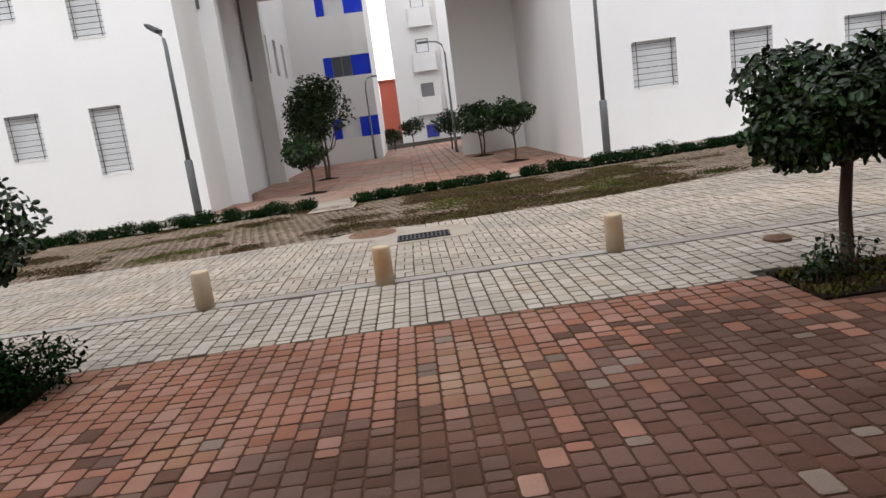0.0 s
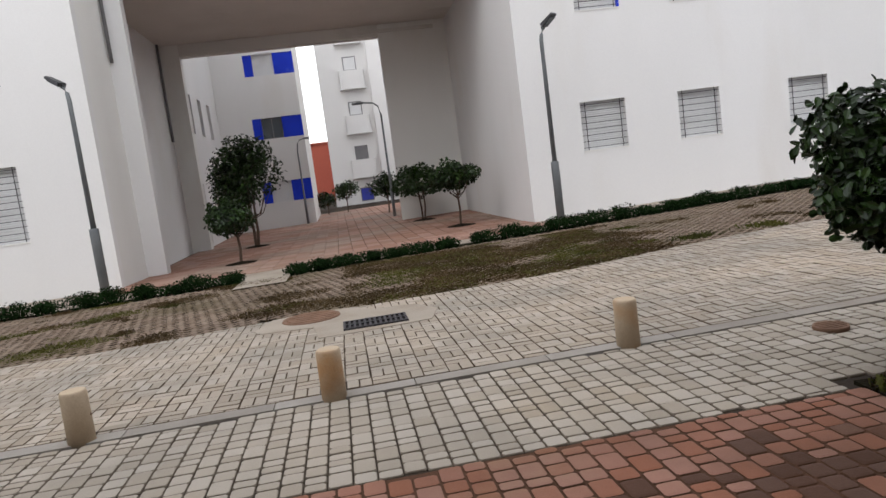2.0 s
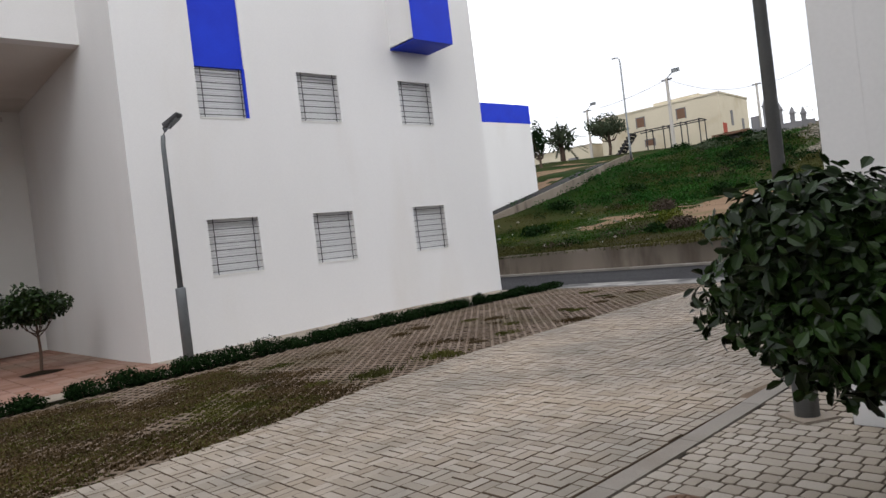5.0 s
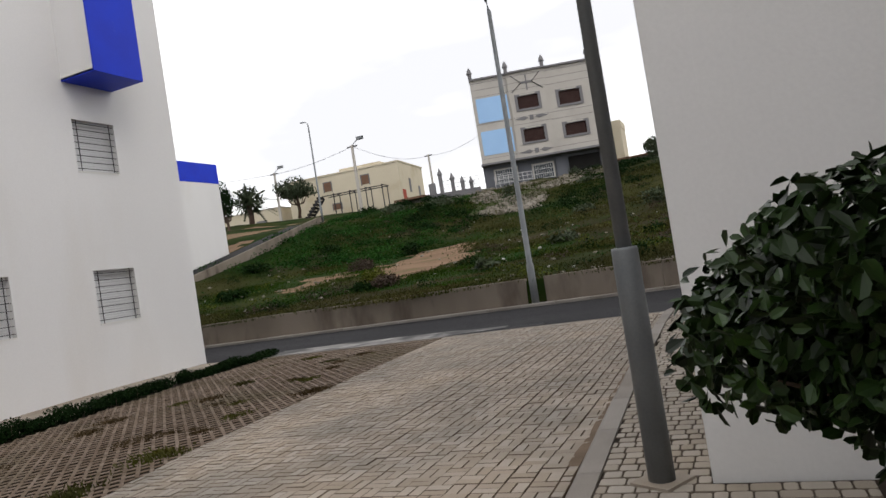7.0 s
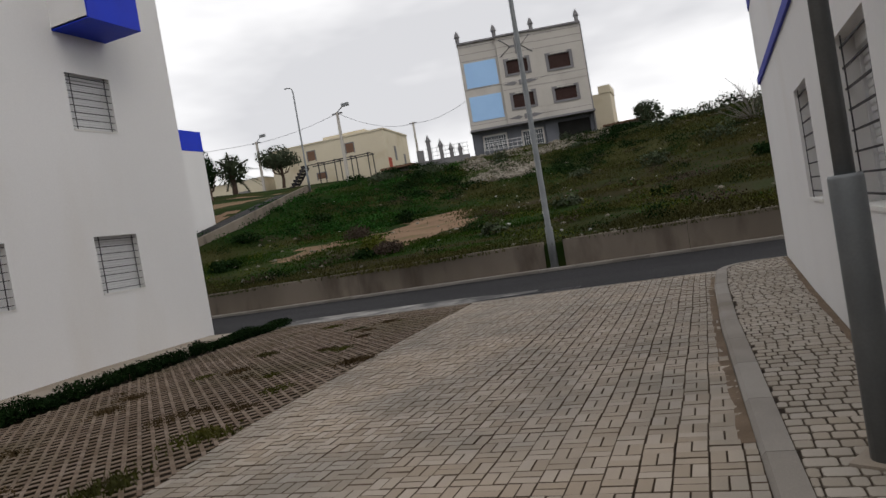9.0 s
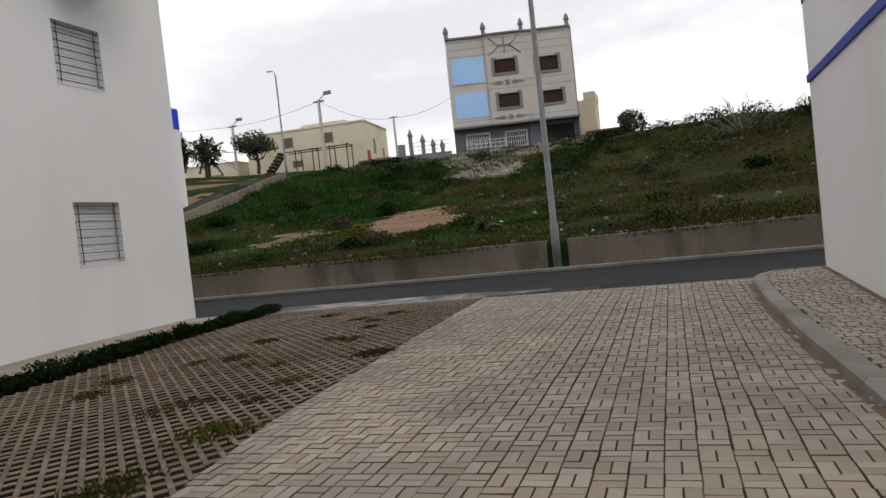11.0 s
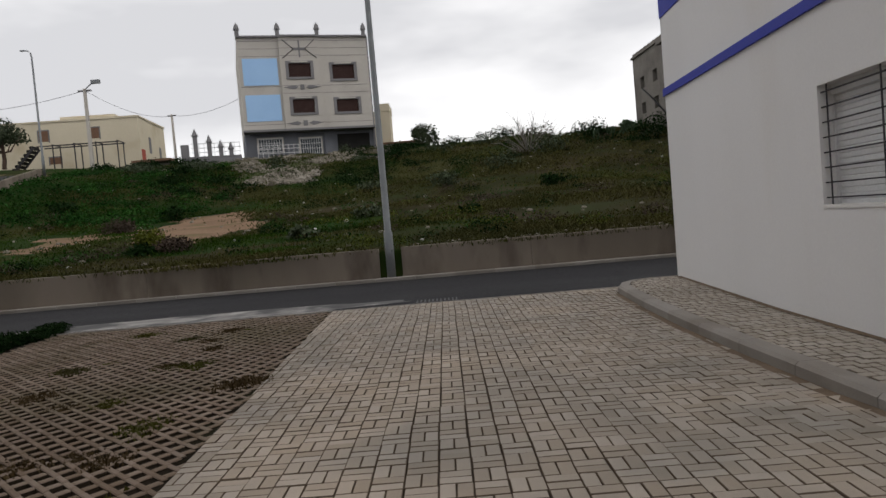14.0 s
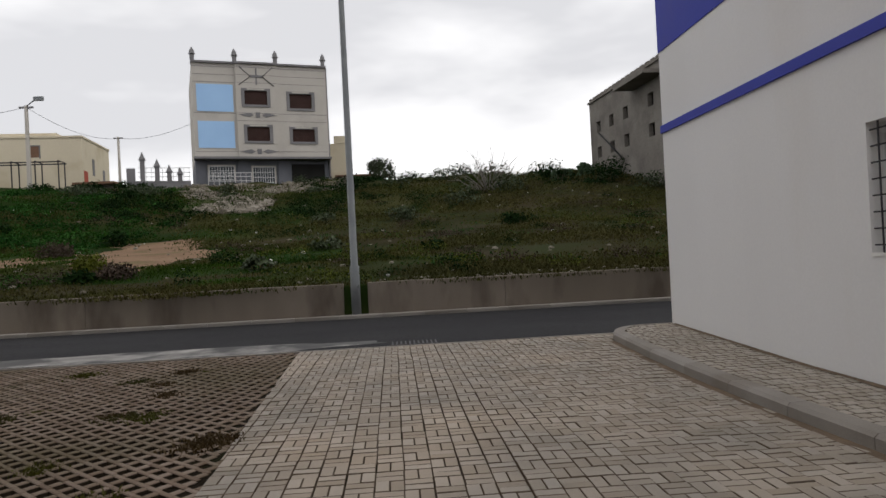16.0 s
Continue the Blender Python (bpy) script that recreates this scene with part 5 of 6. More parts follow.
for pl, m in BED_WEEDS:
    tufts("weeds", pl, 0.045, m, "low weeds and litter in the tree bed", 8, 0.08, 0.35, (0.15, 0.6))
weeds(8000, lambda x, y: (-0.08 if 2.0 < x < 6.4 else 0.42 + 0.3 * (x > 6.4)) - 0.12 * (y < lawn_edge(x) + 1.2), 21, 0.06, M["moss"], "olive green moss and weeds in the paver cells")
weeds(12000, lambda x, y: (-0.22 if 1.6 < x < 6.4 else 0.24) + 0.06 * max(0, x - 6.4), 33, 0.07, M["mossbrown"], "withered brown weeds in the paver cells")
spots = [(11.2, 12.3, 1.0), (8.2, 12.3, 1.3), (11.3, 12.15, 0.8), (7.0, 12.3, 1.3), (9.2, 12.6, 0.7), (6.3, 12.6, 0.8), (12.5, 13.5, 0.6), (5.8, 11.8, 0.6)]
while len(spots) < 64:
    x, y = rng.uniform(-4, 15.5), rng.uniform(11.2, 15.8)
    if y > lawn_edge(x) + 0.2 and not -0.6 < x < 2.6:
        spots.append((x, y, rng.uniform(0.35, 0.95)))
for k, (x, y, s) in enumerate(spots):
    pl = [(x + 0.10 * s * rng.normal(), y + 0.08 * s * rng.normal(), ground_z(x, y) - 0.02, s) for q in range(26)]
    tufts("weed_tuft", pl, 0.075, M[("mossbrown", "moss", "mossbrown", "drygrass")[k % 4]], "low weed tuft growing out of the pavers", 12, 0.15, 0.07, (0.15, 0.9))


def rocks(name, places, label, mat="rock"):
    bm = bmesh.new()
    for x, y, z, s in places:
        g = bmesh.ops.create_icosphere(bm, subdivisions=1, radius=s, matrix=pose(x, y, z, *(rng.rand(3) * 360)))
        k = rng.uniform(0.45, 0.8)
        for v in g["verts"]:
            q = v.co - Vector((x, y, z))
            q *= 1 + 0.35 * noise.noise(v.co * (2.0 / s))
            q.z *= k
            v.co = Vector((x, y, z)) + q
    return single(name, bm, M[mat], label, "rocks", kind="stuff")


places = []
while len(places) < 2000:
    x, y = (rng.uniform(63.0, 70), rng.uniform(14, 34)) if rng.rand() > 0.45 else (rng.uniform(56, 66), rng.uniform(19.5, 27))
    if noise.noise((x * 0.3, y * 0.25, 4)) < -0.15:
        continue
    places.append((x, y, hill_z(x, y), rng.uniform(0.08, 0.26) + (0.3 * rng.rand() if rng.rand() > 0.85 else 0)))
rocks("rubble", places, "pale rubble tipped down the bank below the house")
places = [(x, y, hill_z(x, y), rng.uniform(0.05, 0.16)) for x, y in zip(rng.uniform(23, 60, 260), rng.uniform(-8, 36, 260))]
rocks("stones", places, "scattered pale stones and litter on the hillside")
places = [(x, y, ground_z(x, y) - 0.01, rng.uniform(0.006, 0.016)) for x, y in zip(rng.uniform(-2, 15, 160), rng.uniform(1, 12, 160))]
rocks("gravel_bits", places, "small bits of gravel lying on the paving")

shrubs = [(43.7, 25.4, 0.85, 0.9), (30.5, 29.5, 0.9, 0.6), (36.0, 13.5, 0.8, 0.5), (33.5, 9.0, 0.6, 0.4), (48, 10, 1.3, 0.9),
          (52, 6, 1.5, 1.1), (56, 2, 1.8, 1.4), (60, -2, 1.8, 1.3), (58, -6, 2.2, 1.5), (54, -8, 1.6, 1.2), (62, 14, 1.4, 0.9), (64, 10, 1.5, 1.0), (66, 6, 1.7, 1.1), (62, 30, 1.6, 1.0),
          (60, 34, 1.7, 1.0), (57, 27, 1.4, 0.8), (64, 24, 1.2, 0.9), (66, 36, 1.5, 0.9), (46, 33, 1.2, 0.7), (40, 35, 1.1, 0.7), (68, 1, 1.7, 1.2), (70, 4, 1.5, 1.1), (70, -4, 2.0, 1.4), (50, 15, 1.0, 0.6),
          (42, 4, 1.0, 0.6), (28, 15, 0.6, 0.4), (27, 20, 0.6, 0.35), (66, 40, 1.2, 0.7), (72, 8.5, 1.6, 1.0), (63, -9, 2.4, 1.8)]
for i in range(26):
    shrubs.append((rng.uniform(54, 69), rng.uniform(-8, 38), rng.uniform(0.7, 1.5), rng.uniform(0.4, 0.9)))
for x, y, r, hh in shrubs:
    low_bush("hill_shrub", x, y, hill_z(x, y) - 0.05, r, r, hh, int(150 + 160 * r), 0.11, "rough dark green shrub on the hillside", "olive" if rng.rand() > 0.6 else "hedge", "hill shrubs")

def ground_cover(count, box, leaves, size, mat, label, seed_z, tall=0.16, spread=(0.35, 1.1), bias=-0.05):
    blobs = []
    while len(blobs) < count:
        x, y = rng.uniform(box[0], box[2]), rng.uniform(box[1], box[3])
        if bare(x, y, 0.3) or (57 < x < 69.5 and 18.5 < y < 28 and rng.rand() > 0.12) or noise.noise((x * 0.12, y * 0.12, seed_z)) < bias + 0.3 * rng.normal():
            continue
        s = rng.uniform(*spread)
        blobs.append((x, y, hill_z(x, y), s, s * 1.2, tall * (1 + 1.4 * rng.rand())))
    o = leaf_cloud("ground_cover", blobs, leaves, size, M[mat], None, label, fill=0.5)
    tagged(o, label, "ground cover", kind="stuff")


ground_cover(560, (40, 25, 66, 41), 42000, 0.085, "cover", "lush green ground cover on the upper slope", 5)
ground_cover(110, (26, -10, 48, 36), 6000, 0.055, "cover", "low green ground cover on the lower slope", 15)
ground_cover(260, (46, -10, 68, 24), 14000, 0.085, "drygrass", "dry scrub on the southern slope", 25)

ground_cover(70, (24, -10, 58, 36), 15000, 0.05, "hedge", "dark green weedy clumps on the slope", 35, 0.22, (0.25, 0.6), 0.05)
ground_cover(60, (23.5, -10, 40, 36), 11000, 0.045, "lime", "yellow-green flowering weeds low on the slope", 45, 0.15, (0.25, 0.7), 0.1)
ground_cover(55, (24, -8, 64, 36), 15000, 0.05, "deadscrub", "grey-brown dead scrub on the slope", 55, 0.22, (0.4, 0.9), 0.05)
ground_cover(90, (56, -12, 71, 18), 22000, 0.08, "hedge", "dark scrub along the southern skyline", 65, 0.16, (0.5, 1.3), -0.1)
ground_cover(70, (52, 14, 68, 40), 14000, 0.085, "hedge", "dark green scrub under the houses", 75, 0.25, (0.5, 1.2), 0.0)
for mat, label, x, y, r, hh in (("deadscrub", "dead grey-brown bush beside the bare patch", 36.0, 25.0, 0.9, 0.75),
                                ("lime", "yellow-green flowering bush below the bare patch", 29.6, 20.9, 0.7, 0.6), ("deadscrub", "dry brown bush below the bare patch", 27.4, 19.2, 0.8, 0.5)):
    low_bush("hill_shrub", x, y, hill_z(x, y) - 0.05, r, r, hh, 1100, 0.06, label, mat, "hill shrubs")


def prickly_pear(x, y, size):
    """A clump of flat oval pads growing out of one another."""
    c = empty("cactus", pose(x, y, hill_z(x, y) - 0.1), "grey-green prickly pear cactus with flat pads", "cactus", "hill cacti")
    ends = [(Vector((rng.uniform(-0.5, 0.5) * size, rng.uniform(-0.5, 0.5) * size, 0)), 0) for q in range(6)]
    while ends:
        foot, level = ends.pop()
        lean = Vector((rng.normal() * 0.45, rng.normal() * 0.45, 1)).normalized()
        turn = lean.cross(Vector((rng.normal(), rng.normal(), 0.1))).normalized()
        ln = 0.42 * size * rng.uniform(0.8, 1.15)
        bm = bmesh.new()
        bmesh.ops.create_uvsphere(bm, u_segments=8, v_segments=6, radius=1.0)
        thin = lean.cross(turn)
        for v in bm.verts:
            v.co = foot + lean * (ln * 0.5 * (1 + v.co.z)) + turn * (ln * 0.33 * v.co.x) + thin * (ln * 0.06 * v.co.y)
        part("pad", bm, M["cactus"], c)
        if level < 3:
            for q in range(2 if rng.rand() > 0.35 else 1):
                ends.append((foot + lean * ln * 0.92 + turn * ln * 0.22 * rng.normal(), level + 1))


for x, y, size in ((59.5, -3.6, 0.75), (60.5, -5.0, 0.9), (58.8, -2.2, 0.6)):
    prickly_pear(x, y, size)
places = [(x, y, hill_z(x, y) + 0.04, rng.uniform(0.05, 0.11)) for x, y in zip(rng.uniform(24, 62, 50), rng.uniform(-8, 36, 50))]
rocks("litter", places, "white plastic litter and pale stones caught in the grass", "litter")
places = [(x, y, hill_z(x, y) + 0.02, rng.uniform(0.04, 0.11)) for x, y in zip(rng.uniform(22.6, 23.6, 150), rng.uniform(-4, 11, 150))]
rocks("stones", places, "pale stones along the top of the low wall")

# larger hill trees
small_tree(75.3, 54.5, 10.4, 1.6, (3.4, 2.6, 1.7), 2600, 0.17, "grey-green olive tree beside the yellow house", "olive", 0.2, 2, 0.16)
small_tree(77.2, 11.3, 8.5, 0.9, (1.9, 1.6, 1.25), 1300, 0.15, "small bushy tree on the skyline", "olive", 0.1, 2, 0.08)
small_tree(63.5, 56.0, 8.4, 1.6, (3.6, 1.3, 2.4), 1500, 0.16, "dark conical tree behind the building", "hedge", 0.1, 1, 0.14)
palm = empty("palm_tree", pose(69.0, 57.0, 9.9), "short bushy palm with drooping fronds", "palm")
bm = bmesh.new()
bm_tube(bm, [(0, 0, -0.5), (0.1, 0, 1.2), (0, 0.1, 2.6)], [0.35, 0.3, 0.32], 10)
part("trunk", bm, M["bark"], palm)
for k in range(26):
    a, e = k * 2.4, radians(-25 + 105 * (k / 25))
    verts, faces = [], []
    ln = rng.uniform(2.8, 3.7)

    def at(px, py, zz):
        return px * math.cos(a) - py * math.sin(a), px * math.sin(a) + py * math.cos(a), zz

    for i in range(13):
        s = i / 12
        rr, zz = ln * s * math.cos(e), 2.5 + ln * s * math.sin(e) - 1.0 * s * s
        verts += [at(rr, -0.03, zz), at(rr, 0.03, zz), at(rr + 0.25, -0.42 * (1 - 0.6 * s), zz - 0.18), at(rr + 0.25, 0.42 * (1 - 0.6 * s), zz - 0.18)]
        if i:
            q = 4 * (i - 1)
            faces += [(q, q + 1, q + 5, q + 4), (q, q + 4, q + 2), (q + 1, q + 3, q + 5)]
    del verts[50:]
    f = new("frond", mesh_from("frond", verts, faces, M["olive"]))
    f.parent = palm
leaf_cloud("heart", [(0, 0, 2.7, 1.5, 1.5, 1.2), (0, 0, 3.6, 0.9, 0.9, 1.0)], 500, 0.16, M["olive"], palm, long=4)
bt = empty("bare_tree", pose(57.1, 3.3, hill_z(57.1, 3.3) - 0.1), "leafless grey-brown shrub tree on the skyline", "tree")
for k in range(26):
    bm = bmesh.new()
    a, e = rng.rand() * math.tau, rng.uniform(0.35, 1.35)
    ln = rng.uniform(2.0, 3.2)
    p0 = Vector((0.1 * math.cos(a), 0.1 * math.sin(a), 0))
    d = Vector((math.cos(a) * math.cos(e), math.sin(a) * math.cos(e), math.sin(e)))
    p1, p2 = p0 + d * ln * 0.5 + Vector(rng.normal(size=3) * 0.1), p0 + d * ln
    bm_tube(bm, [p0, p1, p2], [0.045, 0.028, 0.012], 4, False)
    for q in range(4):
        d2 = (d + Vector(rng.normal(size=3) * 0.5)).normalized()
        s0 = p1.lerp(p2, q * 0.25)
        bm_tube(bm, [s0, s0 + d2 * ln * 0.18, s0 + d2 * ln * 0.34], [0.02, 0.014, 0.008], 3, False)
    part("branch", bm, M["block"], bt)

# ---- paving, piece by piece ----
def dark_sides(me, edge, dirt):
    """Block flanks carry the dirt of the joints, grass paver ribs a near-black tone; worn tops neither."""
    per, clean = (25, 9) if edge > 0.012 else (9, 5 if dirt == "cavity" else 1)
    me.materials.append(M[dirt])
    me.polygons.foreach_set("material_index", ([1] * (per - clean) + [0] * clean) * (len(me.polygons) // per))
    return me


def block_mesh(name, w, d, mat, edge=0.008, deep=0.05, dirt="dirt"):
    verts, faces = (tumbled if edge > 0.012 else block_arrays)(0, 0, 0, w, d, 0, edge, deep)
    return dark_sides(mesh_from(name, verts, faces, mat), edge, dirt)


def block_arrays(x, y, z, w, d, first, edge=0.008, deep=0.05, tilt=(0, 0), turn=0.0):
    v = []
    ca, sa = math.cos(turn), math.sin(turn)
    for k, zz in ((0, -deep), (0, -edge), (edge, 0)):
        for sx, sy in ((-1, -1), (1, -1), (1, 1), (-1, 1)):
            px, py = sx * (w / 2 - k), sy * (d / 2 - k)
            v.append((x + px * ca - py * sa, y + px * sa + py * ca, z + zz + px * tilt[0] + py * tilt[1]))
    f = []
    for r in (0, 4):
        for k in range(4):
            a, b = first + r + k, first + r + (k + 1) % 4
            f.append((a, b, b + 4, a + 4))
    f.append((first + 8, first + 9, first + 10, first + 11))
    return v, f


def tumbled(x, y, z, w, d, first, edge=0.018, deep=0.05, tilt=(0, 0), turn=0.0):
    """A block with knocked-off corners and a rounded top edge."""
    v, f = [], []
    for k, zz, c in ((0, -deep, 0.010), (0, -edge * 0.6, 0.010), (edge * 0.25, -edge * 0.2, 0.014), (edge, 0, 0.018)):
        a, b = w / 2 - k, d / 2 - k
        c = min(c, a * 0.6, b * 0.6)
        for px, py in ((-a + c, -b), (a - c, -b), (a, -b + c), (a, b - c), (a - c, b), (-a + c, b), (-a, b - c), (-a, -b + c)):
            v.append((x + px, y + py, z + zz + px * tilt[0] + py * tilt[1]))
    for r in (0, 8, 16):
        for k in range(8):
            p, q = first + r + k, first + r + (k + 1) % 8
            f.append((p, q, q + 8, p + 8))
    f.append(tuple(first + 24 + k for k in range(8)))
    return v, f


def lay(name, owner, blocks, mat, near, label, edge=0.008, dirt="dirt"):
    """Lay blocks (x, y, z, w, d): those inside near (x0, y0, x1, y1) as pieces of their own, the rest joined."""
    meshes, verts, faces, single_count = {}, [], [], 0
    for x, y, z, w, d, *more in blocks:
        turn = more[0] if more else 0.0
        tilt = (rng.normal() * 0.006, rng.normal() * 0.006)
        dz = rng.normal() * 0.0016
        if near[0] < x < near[2] and near[1] < y < near[3] and single_count < 300:
            key = (round(w, 3), round(d, 3))
            if key not in meshes:
                meshes[key] = block_mesh(name, w, d, mat, edge, 0.05, dirt)
            o = new(name, meshes[key])
            o.parent = owner
            o.location, o.rotation_euler = (x, y, z + dz), (tilt[1], -tilt[0], turn + rng.normal() * 0.006)
            single_count += 1
        else:
            v, f = (tumbled if edge > 0.012 else block_arrays)(x, y, z + dz, w, d, len(verts), edge, 0.05, tilt, turn + rng.normal() * 0.006)
            verts += v
            faces += f
    o = new(name + "_field", dark_sides(mesh_from(name + "_field", verts, faces, mat), edge, dirt))
    o.parent = owner
    tagged(o, label, kind="stuff")


# basket weave of pairs
SX, SY = 0.1925, 0.189
court = empty("pavement", pose(0, 0, 0), "grey-beige concrete block paving in basket weave", "paving", kind="structure")
blocks = []
for i in range(-104, 48):
    for j in range(-15, 17):
        x, y = 7.277 + (i + 0.5) * SX, 9.161 + (j + 0.5) * SY
        if y + SY / 2 < kerb_y(x) or y - SY / 2 > lawn_edge(x) or x + SX / 2 > 16.345:
            continue
        z = ground_z(x, y)
        # the rows wander a little
        x, y = x + 0.010 * noise.noise((x * 0.9, y * 0.9, 41)) + 0.0018 * rng.normal(), y + 0.012 * noise.noise((x * 0.9, y * 0.9, 47)) + 0.0018 * rng.normal()
        g = 0.0045
        if (i + j) % 2:
            blocks += [(x, y - SY / 4, z, SX - g, SY / 2 - g), (x, y + SY / 4, z, SX - g, SY / 2 - g)]
        else:
            blocks += [(x - SX / 4, y, z, SX / 2 - g, SY - g), (x + SX / 4, y, z, SX / 2 - g, SY - g)]
cut = []
for x, y, z, w, d in blocks:
    y0, y1 = max(y - d / 2, kerb_y(x) + 0.004), min(y + d / 2, lawn_edge(x))
    if y1 - y0 > 0.02:
        cut.append((x, (y0 + y1) / 2, z, w, round(y1 - y0, 3)))
blocks = cut
lay("paving_block", court, blocks, M["paver"], (7.3, 8.6, 9.6, 10.4), "grey-beige concrete paving blocks", 0.0042)

# kerb stones
kerb_line = empty("kerb", pose(0, 0, 0), "weathered concrete kerb, flush by the court and rising along the wall", "kerb", kind="structure")
stops = [(i, i + 1) for i in range(-13, 15)] + [(15, 15.6), (15.6, 15.95), (15.95, 16.2), (16.2, 16.335)]
for a, b in stops:
    bm = bmesh.new()
    v = []
    for x in (a + 0.004, b - 0.004):
        y, u = kerb_y(x), kerb_up(x) + ground_z(x, kerb_y(x)) + 0.006
        v.append([bm.verts.new(c) for c in ((x, y - 0.18, -0.12), (x, y, -0.12), (x, y, u - 0.03), (x, y - 0.03, u), (x, y - 0.18, u))])
    for q in range(5):
        bm.faces.new((v[0][q], v[0][(q + 1) % 5], v[1][(q + 1) % 5], v[1][q]))
    bm.faces.new(v[0])
    bm.faces.new(v[1][::-1])
    part("kerbstone", bm, M["kerb"], kerb_line)
bm = bmesh.new()
bm_box(bm, 16.26, 5.2, -0.12, 16.34, 6.72, 0.118)
part("kerbstone", bm, M["kerb"], kerb_line)

def dirt_strip(name, x0, x1, edge_y, width, z, seed, label):
    """A thin uneven band of blown sand lying on the paving beside an edge."""
    bm = bmesh.new()
    rows = []
    for x in np.arange(x0, x1, 0.12):
        w = width * (0.55 + 0.9 * (0.5 + 0.5 * noise.noise((x * 1.3, seed, 0)))) + 0.02 * noise.noise((x * 6, seed, 3))
        y = edge_y(x)
        rows.append([bm.verts.new((x, y, z(x) + 0.005)), bm.verts.new((x, y + w, z(x) + 0.0025))])
    for a, b in zip(rows, rows[1:]):
        bm.faces.new((a[0], b[0], b[1], a[1]))
    single(name, bm, M["sanddirt"], label, "dirt", kind="structure")


dirt_strip("ground_dirt", 7.2, 15.5, lambda x: kerb_y(x) + 0.002, 0.085, lambda x: ground_z(x, kerb_y(x)), 3, "brown sand blown along the foot of the kerb")
dirt_strip("ground_dirt", 8.6, 16.2, lambda x: b_face(x) + 0.003, 0.07, lambda x: kerb_up(x) + ground_z(x, 6.4) + 0.003, 9, "brown sand and dirt along the foot of the wall")

# tumbled grey blocks of the footway, and red ones of the forecourt
walkway = empty("pavement", pose(0, 0, 0), "tumbled grey concrete block footway along the kerb", "paving", kind="structure")
def columns(x0, x1, y0, y1):
    """Columns of blocks across the footway, each of mixed lengths."""
    x = x0
    while x < x1:
        w = rng.choice([0.121, 0.126, 0.131])
        y = y0 - rng.rand() * 0.1
        while y < y1:
            d = rng.choice([0.088, 0.127, 0.127, 0.175] if x < BX else [0.127, 0.127, 0.127, 0.095])
            yield x + w / 2, y, y + d, w
            y += d
        x += w


blocks = []
for cx, ya, yb, w in columns(-12.0, 16.2, 5.66, 7.6):
    y0, y1 = max(ya, 5.655) + 0.0025, min(yb - 0.0025, kerb_y(cx) - 0.185)
    if cx + w / 2 > BX - 0.01:
        y0 = max(y0, b_face(cx) + 0.004)
    if y1 - y0 > 0.035 and not (4.33 < cx < 6.32 and (y0 + y1) / 2 < 5.78):
        blocks.append((cx, (y0 + y1) / 2, ground_z(cx, (y0 + y1) / 2) + kerb_up(cx), w - 0.005, round(y1 - y0, 3)))
lay("paving_block", walkway, blocks, M["cobble"], (3.0, 5.6, 7.4, 7.4), "tumbled grey paving blocks", 0.016, "greydirt")
# base under the raised footway
bm = bmesh.new()
xs = [6.85, 7.0, 9.4, 9.5, 12.5, 15.6, 16.0, 16.29]
v = [[bm.verts.new((x, yy, kerb_up(x) + ground_z(x, yy) - 0.014)) for yy in (b_face(x) + 0.002, kerb_y(x) - 0.182)] for x in xs]
for a, b in zip(v, v[1:]):
    bm.faces.new((a[0], b[0], b[1], a[1]))
part("bedding", bm, M["joint"], walkway)
forecourt = empty("pavement", pose(0, 0, 0), "worn red concrete block forecourt with grey patches", "paving", kind="structure")
blocks, shaded, greyed = [], [], []
for cx, ya, yb, w in columns(-3.25, 6.25, -3.0, 5.645):
    yb = min(yb, 5.65)
    cy, d = (ya + yb) / 2, yb - ya
    if d > 0.05 and not (cx > 4.33 and yb > 4.97) and not (cx < -0.85 and cy > -0.8):
        spot = 1.6 * (0.62 - math.hypot((cx - 2.9) / 0.9, (cy - 2.85) / 0.35)) + 0.35 * rng.normal()
        # grows towards the start: overhead shade goes into the block colour
        near_shade = 0.6 * (4.2 + 0.25 * (cx - 2) - cy) + 0.6 * noise.noise((cx * 0.7, cy * 0.7, 17)) + 0.22 * rng.normal()
        (greyed if spot > 0.7 or (near_shade > -0.4 and rng.rand() > 0.975) else shaded if near_shade > 0 else blocks).append((cx, cy, 0.0, w - 0.005, round(d - 0.005, 3)))
lay("paving_block", forecourt, blocks, M["red"], (0.6, 3.6, 3.2, 5.6), "worn red paving blocks", 0.017, "redsand")
lay("grimy_block", forecourt, shaded, M["redshade"], (0.8, 2.2, 3.4, 4.2), "brown-red paving blocks, overhead shade and some grime in their colour", 0.017, "redsand")
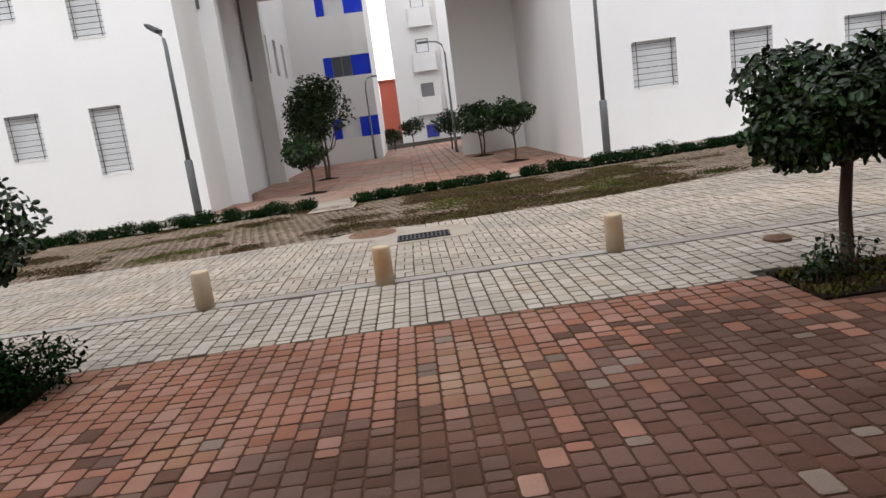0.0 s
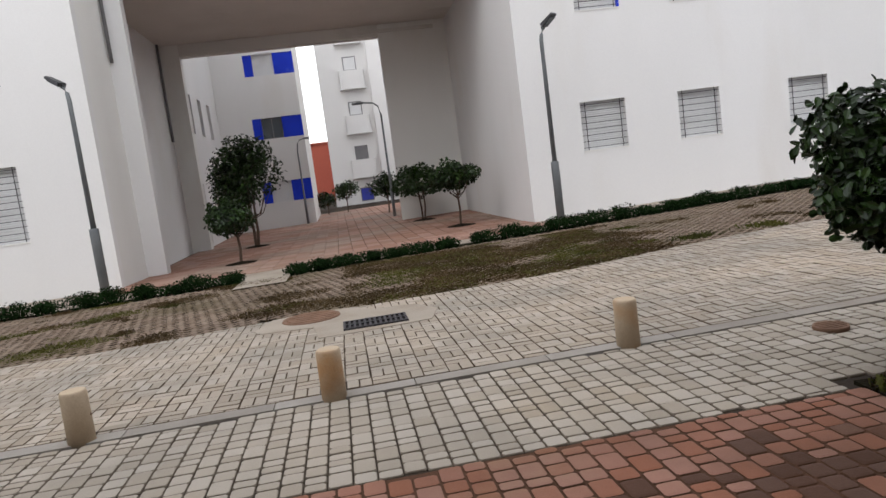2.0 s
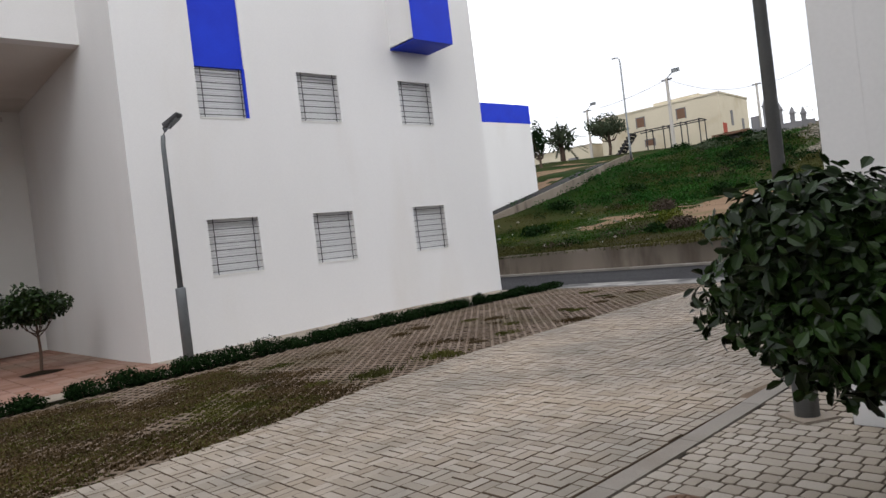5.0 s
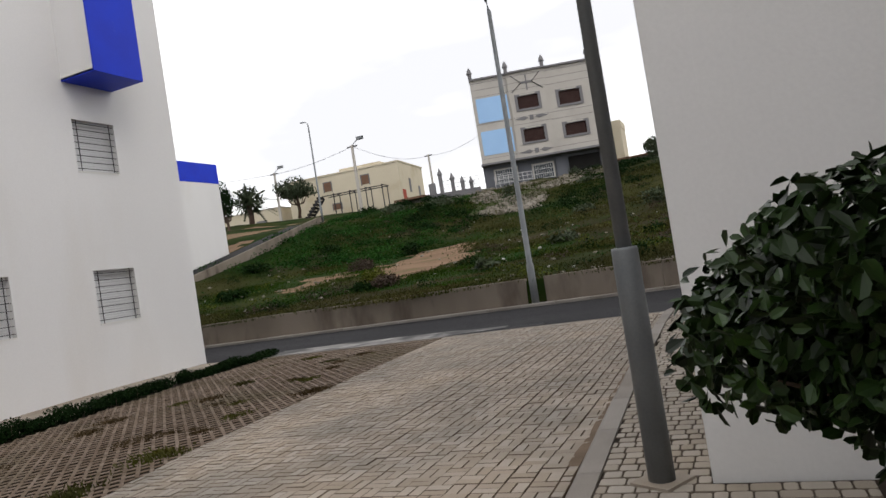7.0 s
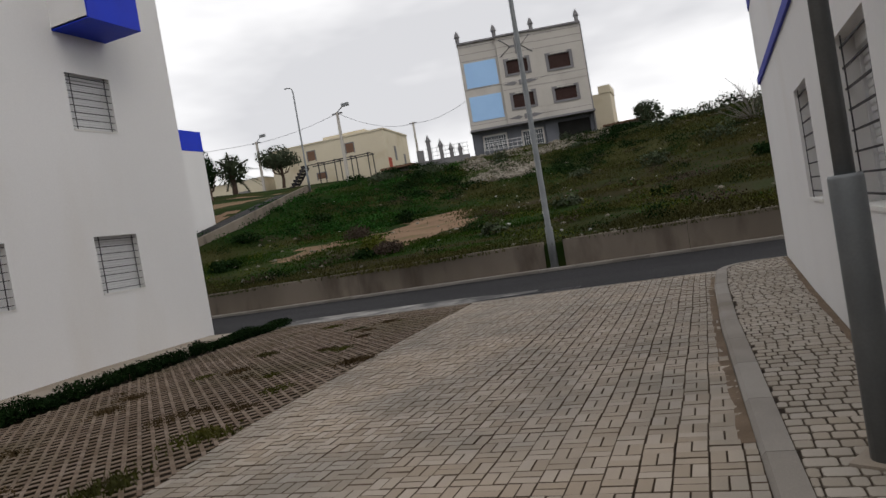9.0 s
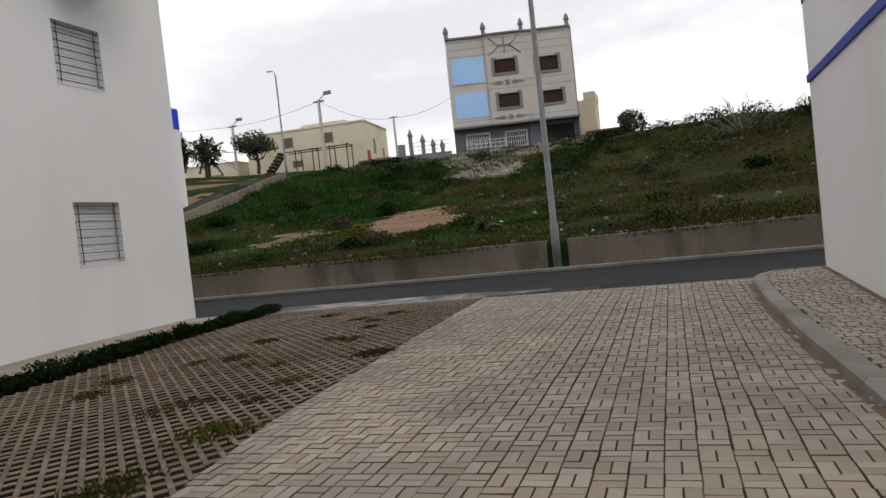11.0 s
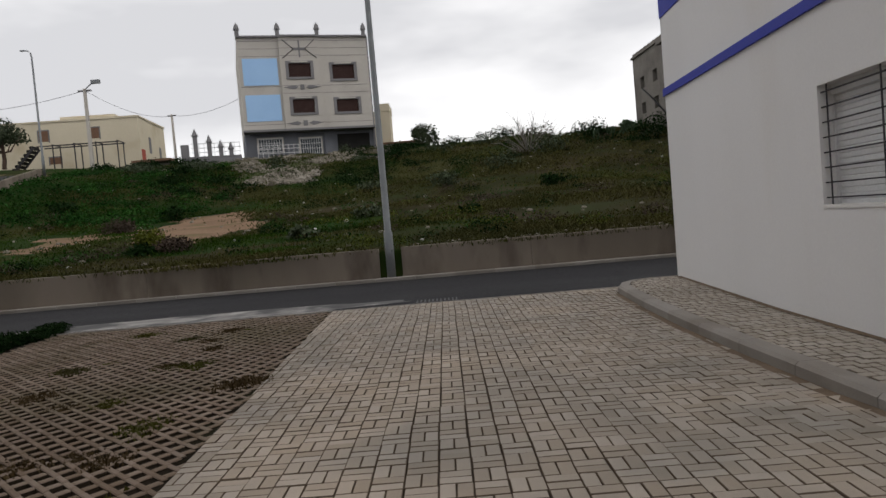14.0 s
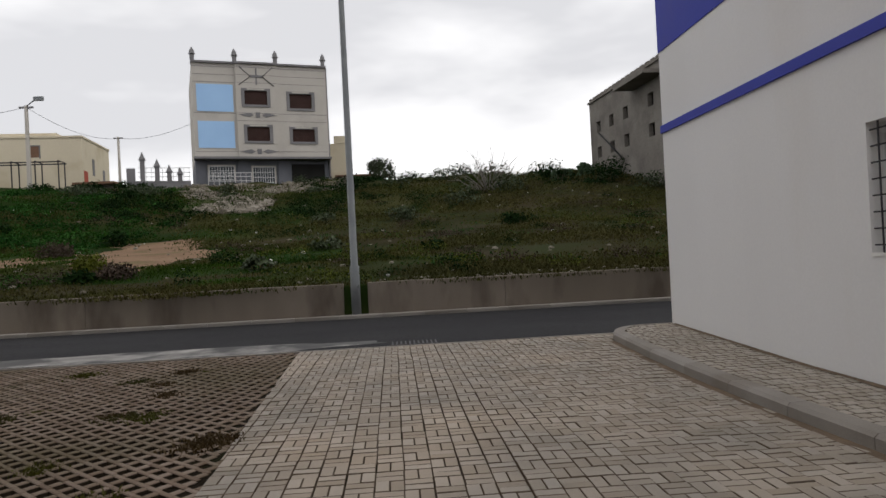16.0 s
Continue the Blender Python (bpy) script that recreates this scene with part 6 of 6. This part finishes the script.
lay("grey_block", forecourt, greyed, M["redgrey"], (-1, 1, 5, 5.6), "greyed paving blocks among the red", 0.017, "redsand")
bm = bmesh.new()
bm_box(bm, -3.3, -3.0, -0.05, 6.3, 4.96, -0.0095)
bm_box(bm, -0.85, 4.96, -0.05, 4.34, 5.645, -0.0095)
part("bedding", bm, M["redsand"], forecourt)
# red floor of the passage
passage = empty("pavement", pose(0, 0, 0), "red block paving through the passage with pale margin", "paving", kind="structure")
verts, faces = [], []
x = -3.6
while x < 6.3:
    y = 17.6
    while y < 44:
        d = 0.36
        v, f = block_arrays(x + 0.18, y + 0.18, ground_z(x, y) + 0.024, 0.35, 0.35, len(verts))
        verts += v
        faces += f
        y += d
    x += 0.36
o = new("paving_block_field", mesh_from("paving_block_field", verts, faces, M["redpale"]))
o.parent = passage
tagged(o, "red paving blocks of the passage", kind="stuff")

# grass pavers: ribs with staggered cross bars round open cells
lawn = empty("pavement", pose(0, 0, 0), "concrete grass pavers with soil and weeds in the cells", "paving", kind="structure")
blocks = []
diag = math.radians(45)
for i in range(-160, 190):
    for j in range(0, 190):
        # rib line i, step j along it
        a, s = i * 0.133, (j - 95) * 0.166 + (0.083 if i % 2 else 0)
        bx, by = 3.0 + (s + a) * 0.7071, 13.4 + (s - a) * 0.7071
        if not (-9 < bx < 16.28 and lawn_edge(bx) + 0.02 < by < lerp_table(bx, [-9, -1, 0.6, 4.4, 16.3], [15.75, 15.75, 15.95, 16.4, 16.95])):
            continue
        if -0.5 < bx < 0.55 and by > 14.85 or (0.5 < bx < 2.5 and by < 10.95):
            continue
        z = ground_z(bx, by) - 0.004 + 0.004 * noise.noise((bx * 1.5, by * 1.5, 0))
        blocks.append((bx, by, z, 0.164, 0.044, diag))
        mx, my = bx + 0.0665 * 0.7071, by - 0.0665 * 0.7071
        blocks.append((mx, my, z - 0.003, 0.062, 0.094, diag + 0.12))
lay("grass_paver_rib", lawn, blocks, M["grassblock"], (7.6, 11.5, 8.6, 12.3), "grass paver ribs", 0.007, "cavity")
